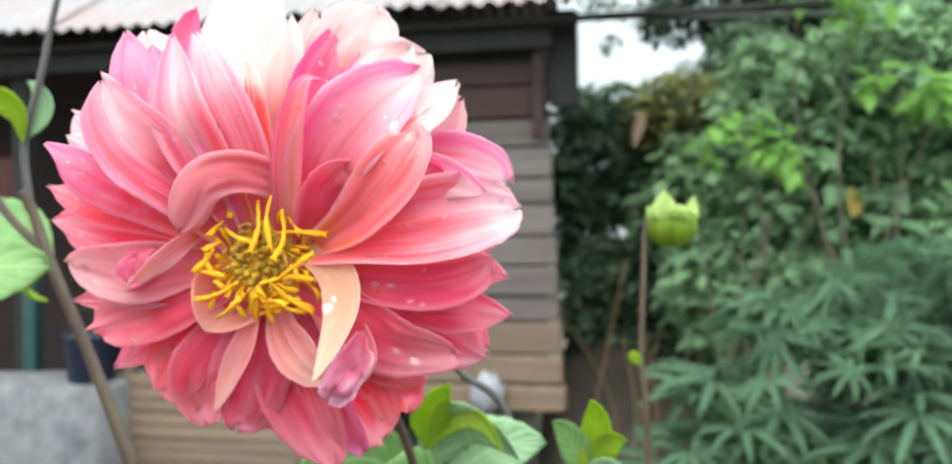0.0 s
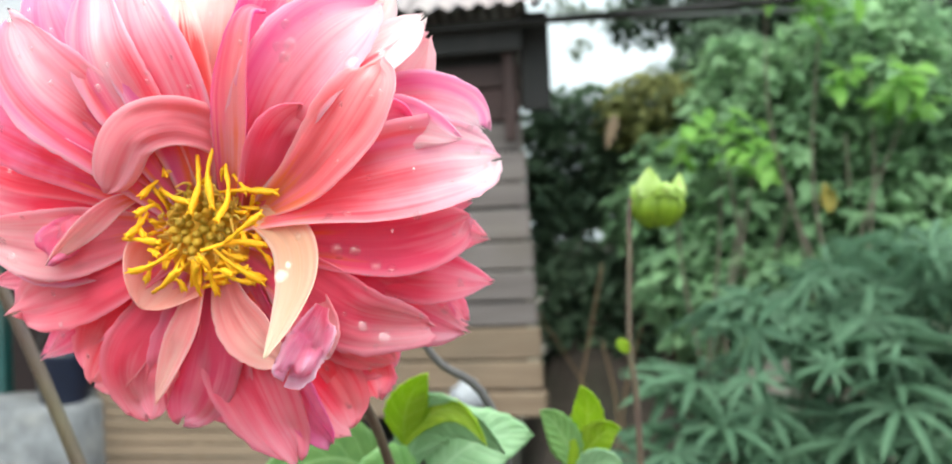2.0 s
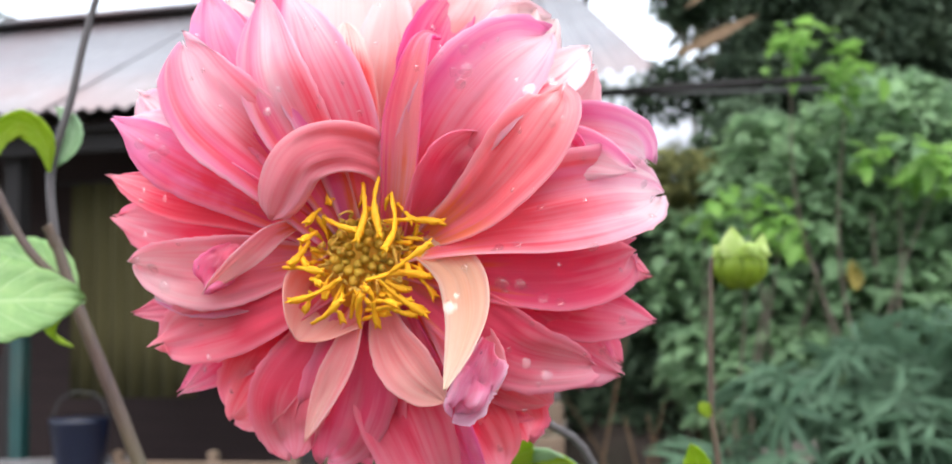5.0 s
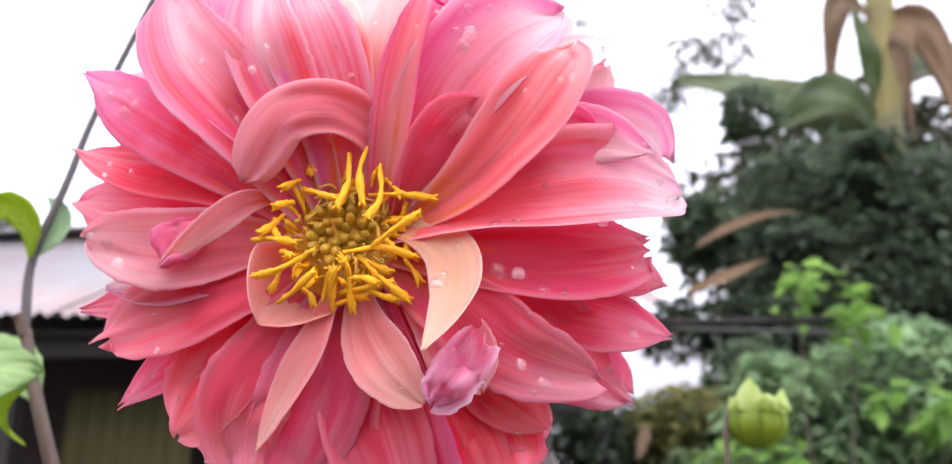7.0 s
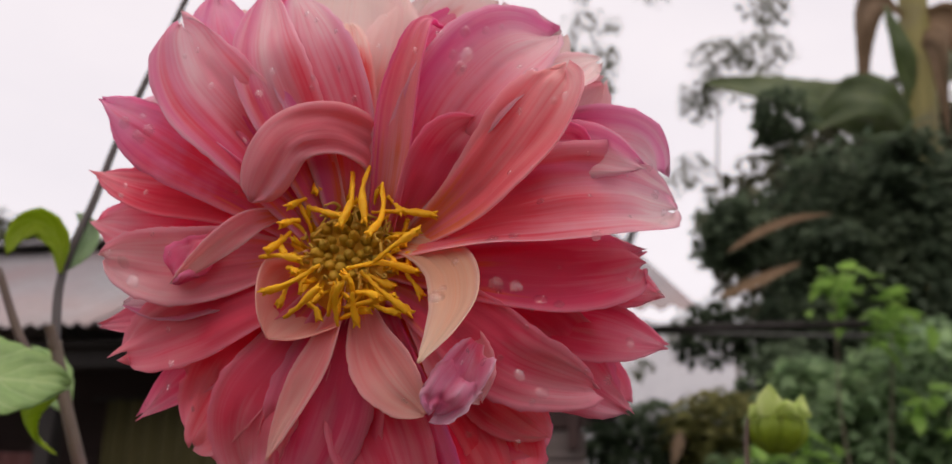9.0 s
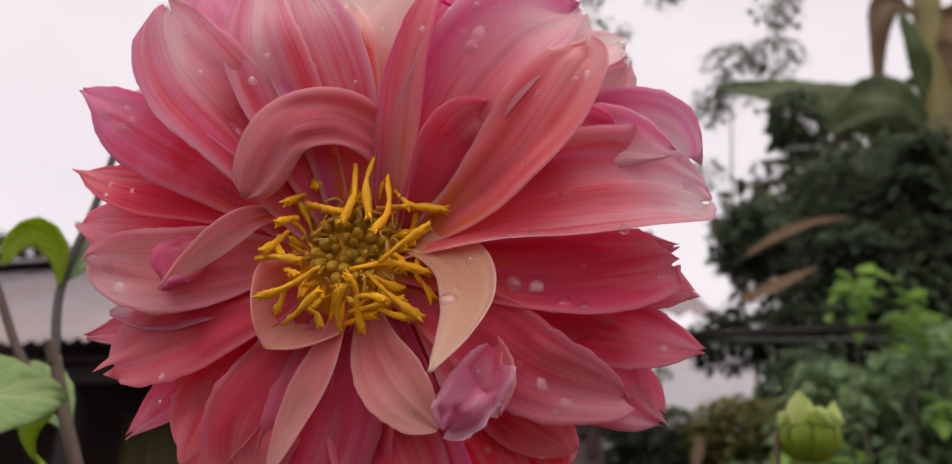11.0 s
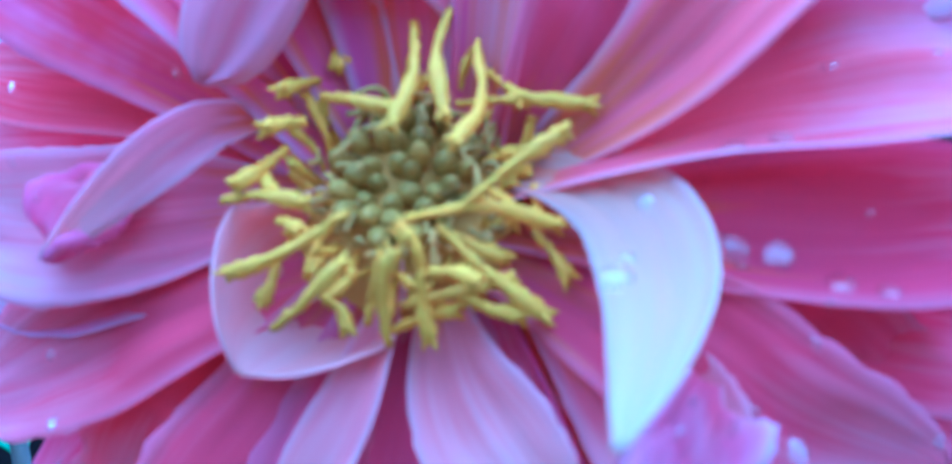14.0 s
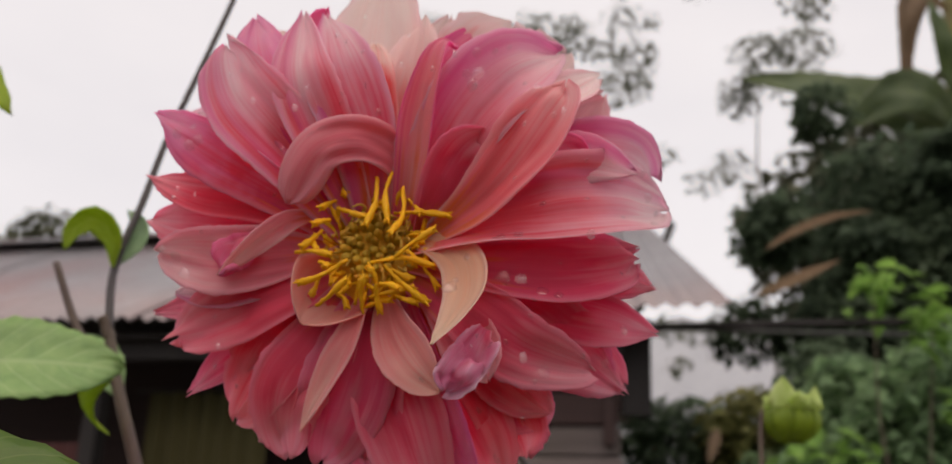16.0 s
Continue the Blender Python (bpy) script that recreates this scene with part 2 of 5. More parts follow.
CORAL, ROSE, PINK, BLUSH = (0.91, 0.225, 0.365), (0.86, 0.12, 0.27), (0.91, 0.31, 0.46), (0.94, 0.57, 0.63)
LILAC, CREAM, ORANGE, MILK, RIM = (0.87, 0.25, 0.52), (0.95, 0.70, 0.56), (0.93, 0.40, 0.20), (0.95, 0.84, 0.80), (0.94, 0.61, 0.70)
PETALS = {
    # kind: (face, back)
    "coral": (petal_material("petal_coral", ORANGE, CORAL, (0.95, 0.62, 0.69), (0.94, 0.50, 0.60), ROSE, 0.55, tip_at=1.0),
              petal_material("petal_back", CORAL, PINK, BLUSH, LILAC, ROSE)),
    "upper": (petal_material("petal_upper", ORANGE, (0.92, 0.31, 0.42), (0.97, 0.88, 0.90), (0.97, 0.82, 0.88), ROSE, 0.37, tip_at=0.86, between=(0.94, 0.64, 0.73), flush=(0.86, 0.24, 0.56)),
              petal_material("petal_upper_back", CORAL, (0.93, 0.46, 0.56), (0.96, 0.80, 0.86), LILAC, ROSE, 0.4)),
    "blush": (petal_material("petal_blush", ORANGE, (0.91, 0.36, 0.44), (0.96, 0.77, 0.77), (0.95, 0.68, 0.74), CORAL, 0.37, tip_at=0.88),
              petal_material("petal_blush_back", CORAL, PINK, BLUSH, BLUSH, ROSE)),
    "deep": (petal_material("petal_deep", ORANGE, (0.90, 0.24, 0.42), (0.95, 0.72, 0.76), (0.88, 0.26, 0.52), (0.86, 0.12, 0.34), 0.6, flush=(0.86, 0.16, 0.42)),
             petal_material("petal_deep_back", CORAL, PINK, BLUSH, LILAC, ROSE)),
    "blunt": (petal_material("petal_blunt", ORANGE, (0.93, 0.32, 0.36), (0.98, 0.92, 0.88), (0.97, 0.86, 0.84), CORAL, 0.74, tip_at=0.92),
              petal_material("petal_blunt_back", CORAL, PINK, MILK, MILK, ROSE)),
    "whitetip": (petal_material("petal_whitetip", ORANGE, (0.90, 0.22, 0.34), (0.97, 0.93, 0.92), (0.96, 0.80, 0.84), ROSE, 0.42, tip_at=0.66, between=(0.94, 0.55, 0.62)),
                 petal_material("petal_whitetip_back", CORAL, (0.92, 0.42, 0.54), (0.97, 0.90, 0.92), RIM, ROSE, 0.4, tip_at=0.7)),
    "crumple": (petal_material("petal_crumple", PINK, (0.92, 0.46, 0.64), (0.94, 0.64, 0.77), (0.95, 0.77, 0.86), (0.88, 0.26, 0.50), 0.3, patch=(0.95, 0.78, 0.86)),
                petal_material("petal_crumple_back", PINK, (0.92, 0.46, 0.64), (0.94, 0.64, 0.77), (0.95, 0.77, 0.86), (0.88, 0.26, 0.50), 0.3, patch=(0.95, 0.78, 0.86))),
    "pale": (petal_material("petal_pale", ORANGE, (0.93, 0.58, 0.58), (0.93, 0.83, 0.82), (0.94, 0.85, 0.86), (0.93, 0.66, 0.66), 0.37, tip_at=0.62),
             petal_material("petal_pale_back", CORAL, (0.95, 0.70, 0.70), (0.96, 0.90, 0.88), RIM, PINK)),
    "lilac": (petal_material("petal_lilac", ORANGE, (0.90, 0.26, 0.39), (0.94, 0.70, 0.82), (0.93, 0.60, 0.78), LILAC, 0.4, patch=(0.92, 0.54, 0.78), tip_at=0.85, between=(0.92, 0.46, 0.64), flush=(0.80, 0.18, 0.55)),
              petal_material("petal_lilac_back", CORAL, LILAC, (0.91, 0.61, 0.74), LILAC, ROSE)),
    "magenta": (petal_material("petal_magenta", CORAL, (0.90, 0.34, 0.50), (0.90, 0.40, 0.64), (0.88, 0.30, 0.56), LILAC, 0.3, patch=(0.92, 0.55, 0.71)),
                petal_material("petal_magenta_back", CORAL, LILAC, LILAC, (0.91, 0.54, 0.74), ROSE)),
    "cream": (petal_material("petal_cream", ORANGE, (0.94, 0.50, 0.53), (0.96, 0.77, 0.73), (0.96, 0.77, 0.77), (0.90, 0.36, 0.42), 0.3),
              petal_material("petal_cream_back", CORAL, BLUSH, CREAM, LILAC, PINK)),
    "ivory": (petal_material("petal_ivory", ORANGE, (0.87, 0.67, 0.52), (0.86, 0.76, 0.63), (0.88, 0.80, 0.72), (0.90, 0.62, 0.46), 0.3),
              petal_material("petal_ivory_back", CORAL, (0.95, 0.76, 0.74), (0.95, 0.80, 0.84), LILAC, PINK)),
    "bowl": (petal_material("petal_bowl", ORANGE, (0.93, 0.44, 0.38), (0.96, 0.66, 0.58), (0.96, 0.72, 0.67), (0.91, 0.42, 0.44), 0.5),
             petal_material("petal_bowl_back", CORAL, (0.93, 0.52, 0.56), (0.92, 0.61, 0.70), (0.95, 0.72, 0.74), LILAC)),
    "fold": (petal_material("petal_fold", ORANGE, (0.94, 0.58, 0.63), (0.94, 0.62, 0.76), (0.87, 0.30, 0.60), CORAL, flush=(0.84, 0.14, 0.44)),
             petal_material("petal_fold_back", CORAL, (0.88, 0.25, 0.44), LILAC, (0.87, 0.22, 0.54), ROSE)),
    "hood": (petal_material("petal_hood", ORANGE, (0.94, 0.46, 0.26), (0.93, 0.46, 0.40), PINK, ROSE),
             petal_material("petal_hood_back", CORAL, (0.93, 0.40, 0.48), (0.95, 0.56, 0.62), (0.97, 0.78, 0.82), (0.88, 0.20, 0.36))),
}
YELLOW = material("disc_floret_yellow", 0.6, 0.3, 900, colours=((0, (0.93, 0.43, 0.005)), (1, (0.97, 0.62, 0.018))), vary=0.10, through_light=0.3)
CORE = material("disc_core_green_gold", 0.5, 0.3, 700, colours=((0, (0.577, 0.324, 0.021)), (1, (0.649, 0.437, 0.056))), vary=0.2, through_light=0.4)
SPENT = material("spent_floret_ochre", 0.7, 0.3, 700, colours=((0, (0.68, 0.38, 0.05)), (1, (0.84, 0.61, 0.13))), vary=0.2, through_light=0.4)
DISC = material("disc_floor_amber", 0.7, 0.3, 500, colours=((0, (0.80, 0.36, 0.02)), (1, (0.90, 0.50, 0.05))), through_light=0.3)
DROP = bpy.data.materials.new("water")
DROP.use_nodes = True
dn, dl = DROP.node_tree.nodes, DROP.node_tree.links
d_clear, d_glass, d_mix = dn.new("ShaderNodeBsdfTransparent"), dn.new("ShaderNodeBsdfGlass"), dn.new("ShaderNodeMixShader")
d_glass.inputs["Roughness"].default_value, d_glass.inputs["IOR"].default_value = 0.0, 1.33
d_mix.inputs[0].default_value = 0.14
dl.new(d_clear.outputs[0], d_mix.inputs[1])
dl.new(d_glass.outputs[0], d_mix.inputs[2])
d_gloss, d_wet = dn.new("ShaderNodeBsdfGlossy"), dn.new("ShaderNodeMixShader")
d_gloss.inputs["Roughness"].default_value, d_wet.inputs[0].default_value = 0.05, 0.08
dl.new(d_mix.outputs[0], d_wet.inputs[1])
dl.new(d_gloss.outputs[0], d_wet.inputs[2])
dl.new(d_wet.outputs[0], dn["Material Output"].inputs["Surface"])


def leaf_material(name, low, high, rib, rough=0.45, through_light=0.35, pairs=7.0):
    """A broad leaf: mottled green, a pale midrib and side veins that run out and forwards, the blade puckered between them."""
    m = material(name, rough, 0.0, 130, colours=((0, low), (1, high)), vary=0.12, through_light=through_light, blotch=0.35, blotch_scale=45, blotch_colour=tuple(0.75 * c for c in low))
    n, l = m.node_tree.nodes, m.node_tree.links
    b = n["Principled BSDF"]
    uv, sep = n.new("ShaderNodeUVMap"), n.new("ShaderNodeSeparateXYZ")
    uv.uv_map = "petal"
    l.new(uv.outputs["UV"], sep.inputs[0])

    def sums(op, a, c):
        x = n.new("ShaderNodeMath")
        x.operation = op
        for k, v in enumerate((a, c)):
            if isinstance(v, float):
                x.inputs[k].default_value = v
            else:
                l.new(v, x.inputs[k])
        return x.outputs[0]

    off = sums("ABSOLUTE", sums("SUBTRACT", sep.outputs["X"], 0.5), 0.0)
    wave = sums("FRACT", sums("MULTIPLY", sums("SUBTRACT", sep.outputs["Y"], sums("MULTIPLY", off, 0.55)), pairs), 0.0)
    side = sums("ABSOLUTE", sums("SUBTRACT", wave, 0.5), 0.0)
    near = n.new("ShaderNodeMapRange")
    near.inputs["From Min"].default_value, near.inputs["From Max"].default_value = 0.0, 0.06
    near.inputs["To Min"].default_value, near.inputs["To Max"].default_value = 1.0, 0.0
    l.new(sums("MINIMUM", sums("MULTIPLY", off, 1.6), side), near.inputs["Value"])
    old = b.inputs["Base Color"].links[0].from_socket
    mx = n.new("ShaderNodeMixRGB")
    l.new(sums("MULTIPLY", near.outputs["Result"], 0.6), mx.inputs[0])
    l.new(old, mx.inputs[1])
    mx.inputs[2].default_value = (*rib, 1)
    l.new(mx.outputs[0], b.inputs["Base Color"])
    tr = next(x for x in n if x.bl_idname == "ShaderNodeBsdfTranslucent")
    l.new(mx.outputs[0], tr.inputs["Color"])
    bp = n.new("ShaderNodeBump")
    bp.inputs["Strength"].default_value, bp.inputs["Distance"].default_value = 0.6, 0.0012
    l.new(sums("MINIMUM", side, sums("MULTIPLY", off, 2.0)), bp.inputs["Height"])
    l.new(bp.outputs["Normal"], b.inputs["Normal"])
    return m


STEM = material("stem_purple_brown", 0.5, 0.3, 260, (1, 1, 0.15), ((0, (0.043, 0.021, 0.020)), (1, (0.086, 0.050, 0.036))), blotch=0.5, blotch_scale=14, blotch_colour=(0.12, 0.12, 0.05))
STEM_GREY = material("stem_grey", 0.5, 0.3, 260, (1, 1, 0.15), ((0, (0.045, 0.038, 0.041)), (1, (0.083, 0.071, 0.071))))
LEAF = leaf_material("dahlia_leaf", (0.135, 0.278, 0.082), (0.260, 0.424, 0.145), (0.367, 0.521, 0.250))
LEAF_PALE = leaf_material("dahlia_leaf_dewy", (0.213, 0.377, 0.184), (0.339, 0.512, 0.298), (0.444, 0.610, 0.387), 0.35, 0.3)
LEAF_DEEP = leaf_material("deep_green_leaf", (0.052, 0.125, 0.009), (0.089, 0.174, 0.019), (0.169, 0.251, 0.066), 0.4, 0.45)
LEAF_YOUNG = leaf_material("young_leaf", (0.288, 0.440, 0.017), (0.424, 0.559, 0.043), (0.508, 0.609, 0.135), 0.5, 0.6, 5.0)
BUDGREEN = material("bud_bract_green", 0.5, 0.3, 240, (1, 1, 0.3), ((0, (0.139, 0.235, 0.005)), (1, (0.249, 0.362, 0.023))), vary=0.12, through_light=0.3)
SEPAL = material("bud_sepal_pale_green", 0.5, 0.3, 240, (1, 1, 0.3), ((0, (0.40, 0.56, 0.11)), (1, (0.64, 0.74, 0.36))), vary=0.1, through_light=0.45)
# shrub green, dulled and blued to carry a little haze
FOLIAGE = material("shrub_leaf", 0.55, 0.3, 4, colours=((0, (0.072, 0.119, 0.082)), (1, (0.170, 0.242, 0.149))), vary=0.15, through_light=0.5, spec=0.1)
FOLIAGE_BRIGHT = material("vine_leaf", 0.5, 0.3, 5, colours=((0, (0.128, 0.224, 0.128)), (1, (0.282, 0.429, 0.224))), vary=0.3, through_light=0.52, spec=0.1)
CASSAVA = material("palmate_leaf", 0.5, 0.3, 30, colours=((0, (0.068, 0.133, 0.080)), (1, (0.125, 0.211, 0.133))), vary=0.25, through_light=0.45, spec=0.15)
FAR_GREEN = material("far_tree_leaf", 0.6, 0.3, 12, colours=((0, (0.054, 0.067, 0.046)), (1, (0.102, 0.107, 0.067))), vary=0.35, through_light=0.35, spec=0.1)
TREE_LEAF = material("broad_tree_leaf", 0.55, 0.3, 4, colours=((0, (0.045, 0.074, 0.051)), (1, (0.105, 0.150, 0.092))), vary=0.15, through_light=0.5, spec=0.1)
OLIVE = material("olive_leaf", 0.6, 0.3, 9, colours=((0, (0.140, 0.155, 0.055)), (1, (0.235, 0.235, 0.096))), vary=0.25, through_light=0.45, spec=0.1)
VINE = material("fresh_vine_leaf", 0.45, 0.3, 9, colours=((0, (0.115, 0.259, 0.051)), (1, (0.230, 0.402, 0.093))), vary=0.25, through_light=0.55, spec=0.2)
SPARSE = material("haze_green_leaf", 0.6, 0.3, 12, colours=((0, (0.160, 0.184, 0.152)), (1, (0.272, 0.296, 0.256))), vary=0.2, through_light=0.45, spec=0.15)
# hill colour with the haze of distance already mixed in
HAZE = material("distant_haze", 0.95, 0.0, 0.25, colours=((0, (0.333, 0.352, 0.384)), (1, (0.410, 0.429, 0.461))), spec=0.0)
HAZE_BARK = material("haze_pale_bark", 0.9, 0.3, 40, (1, 1, 0.2), ((0, (0.26, 0.26, 0.25)), (1, (0.36, 0.36, 0.34))))
DRY = material("dry_leaf", 0.7, 0.3, 24, (1, 1, 1), ((0, (0.129, 0.075, 0.040)), (1, (0.225, 0.150, 0.086))), vary=0.3, through_light=0.25)
YELLOWING = material("yellow_leaf", 0.6, 0.2, 24, (1, 1, 1), ((0, (0.214, 0.161, 0.016)), (1, (0.279, 0.225, 0.032))), vary=0.2, through_light=0.3)
BARK = material("bark", 0.85, 0.6, 40, (1, 1, 0.2), ((0, (0.056, 0.044, 0.032)), (1, (0.144, 0.120, 0.088))), blotch=0.5)
SOIL = material("soil", 0.95, 0.8, 18, colours=((0, (0.042, 0.031, 0.022)), (1, (0.104, 0.077, 0.056))), blotch=0.6, blotch_scale=1.2, blotch_colour=(0.05, 0.08, 0.03))
EARTH = material("bare_earth", 0.95, 0.8, 14, colours=((0, (0.033, 0.023, 0.019)), (1, (0.081, 0.062, 0.052))), blotch=0.5, blotch_scale=5, blotch_colour=(0.03, 0.035, 0.02))
ROOF = material("corrugated_iron", 0.42, 0.15, 9, (1, 0.25, 1), ((0, (0.179, 0.175, 0.189)), (1, (0.246, 0.242, 0.260))), metal=0.25, blotch=0.65, blotch_scale=1.1, blotch_colour=(0.22, 0.12, 0.12))
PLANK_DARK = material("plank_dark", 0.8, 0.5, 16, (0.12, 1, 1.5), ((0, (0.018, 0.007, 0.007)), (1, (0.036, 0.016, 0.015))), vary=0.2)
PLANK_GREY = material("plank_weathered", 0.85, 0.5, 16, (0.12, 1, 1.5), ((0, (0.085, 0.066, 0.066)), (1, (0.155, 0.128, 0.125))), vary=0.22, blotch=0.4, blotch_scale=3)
PLANK_TAN = material("plank_tan", 0.85, 0.5, 16, (0.12, 1, 1.5), ((0, (0.128, 0.083, 0.056)), (1, (0.204, 0.145, 0.102))), vary=0.15, blotch=0.3, blotch_scale=3)
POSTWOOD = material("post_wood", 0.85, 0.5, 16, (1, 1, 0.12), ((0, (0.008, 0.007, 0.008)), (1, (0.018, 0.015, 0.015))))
TEAL = material("teal_paint", 0.5, 0.2, 12, colours=((0, (0.002, 0.03, 0.03)), (1, (0.006, 0.052, 0.048))), blotch=0.4)
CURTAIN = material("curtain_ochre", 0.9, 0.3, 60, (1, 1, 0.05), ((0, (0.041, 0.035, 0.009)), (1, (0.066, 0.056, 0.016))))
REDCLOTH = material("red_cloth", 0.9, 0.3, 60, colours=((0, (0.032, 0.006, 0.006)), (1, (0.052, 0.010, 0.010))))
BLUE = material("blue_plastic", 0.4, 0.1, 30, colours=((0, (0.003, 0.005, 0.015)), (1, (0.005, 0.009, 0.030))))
CEMENT = material("cement", 0.9, 0.5, 14, colours=((0, (0.051, 0.051, 0.056)), (1, (0.187, 0.187, 0.204))), blotch=0.8, blotch_scale=5, blotch_colour=(0.2, 0.19, 0.19))
WHITECLOTH = material("white_plastic_bag", 0.5, 0.3, 30, colours=((0, (0.225, 0.225, 0.252)), (1, (0.300, 0.300, 0.332))))
CABLE = material("black_cable", 0.5, 0.1, 60, colours=((0, (0.015, 0.015, 0.016)), (1, (0.03, 0.03, 0.03))))

# ---------------------------------------------------------------- builders
def mesh_of(bm, name, *mats):
    me = bpy.data.meshes.new(name)
    bm.to_mesh(me)
    bm.free()
    for m in mats:
        me.materials.append(m)
    return me


def part(name, bm, mat, parent, label="", smooth=True):
    """Links a bmesh as one mesh object under a thing or a part."""
    mats = mat if isinstance(mat, (tuple, list)) else (mat,)
    me = mesh_of(bm, name, *mats)
    if smooth:
        me.polygons.foreach_set("use_smooth", [True] * len(me.polygons))
    ob = new(name, me)
    ob.parent = parent
    return tagged(ob, label)


def thing(name, place, label, category, group="", kind=""):
    ob = new(name)
    ob.location = place
    ob.empty_display_size = 0.02
    return tagged(ob, label, category, group, kind)


def solo(name, bm, mat, label, category, place=(0, 0, 0), group="", kind="", smooth=True):
    """A thing of a single mesh."""
    ob = part(name, bm, mat, None, smooth=smooth)
    ob.location = place
    return tagged(ob, label, category, group, kind)


def bezier(points, steps):
    """A smooth line through three or more points, by Catmull-Rom."""
    pts = [Vector(p) for p in points]
    pts = [2 * pts[0] - pts[1], *pts, 2 * pts[-1] - pts[-2]]
    out = []
    for k in range(1, len(pts) - 2):
        a, b, c, d = pts[k - 1 : k + 3]
        for i in range(steps):
            t = i / steps
            out.append(0.5 * (2 * b + (c - a) * t + (2 * a - 5 * b + 4 * c - d) * t * t + (3 * b - a - 3 * c + d) * t**3))
    return [*out, pts[-2]]


def tube(bm, line, radii, sides=8, caps=True):
    """A round, tapered tube along a line; radii: one for each end, or one for each point."""
    n = len(line)
    if len(radii) != n:
        radii = [radii[0] + (radii[-1] - radii[0]) * k / (n - 1) for k in range(n)]
    side, rings = None, []
    for k, p in enumerate(line):
        way = (Vector(line[min(k + 1, n - 1)]) - Vector(line[max(k - 1, 0)])).normalized()
        if side is None:
            side = way.orthogonal().normalized()
        side = (side - way * side.dot(way)).normalized()
        up = way.cross(side)
        rings.append([bm.verts.new(Vector(p) + radii[k] * (math.cos(a) * side + math.sin(a) * up)) for a in (2 * math.pi * j / sides for j in range(sides))])
    for a, b in zip(rings, rings[1:]):
        for j in range(sides):
            bm.faces.new((a[j], a[(j + 1) % sides], b[(j + 1) % sides], b[j]))
    if caps:
        bm.faces.new(rings[0][::-1])
        bm.faces.new(rings[-1])
    return bm


def box(bm, x0, x1, y0, y1, z0, z1):
    v = [bm.verts.new((x, y, z)) for x in (x0, x1) for y in (y0, y1) for z in (z0, z1)]
    for f in ((0, 1, 3, 2), (4, 6, 7, 5), (0, 4, 5, 1), (2, 3, 7, 6), (0, 2, 6, 4), (1, 5, 7, 3)):
        bm.faces.new([v[i] for i in f])
    return bm


def plank(bm, x0, x1, y0, y1, z0, z1, edge=0.004):
    """A board with chamfered edges."""
    box(bm, x0, x1, y0, y1, z0, z1)
    bmesh.ops.bevel(bm, geom=bm.edges[:], offset=edge, segments=1, affect="EDGES")
    return bm


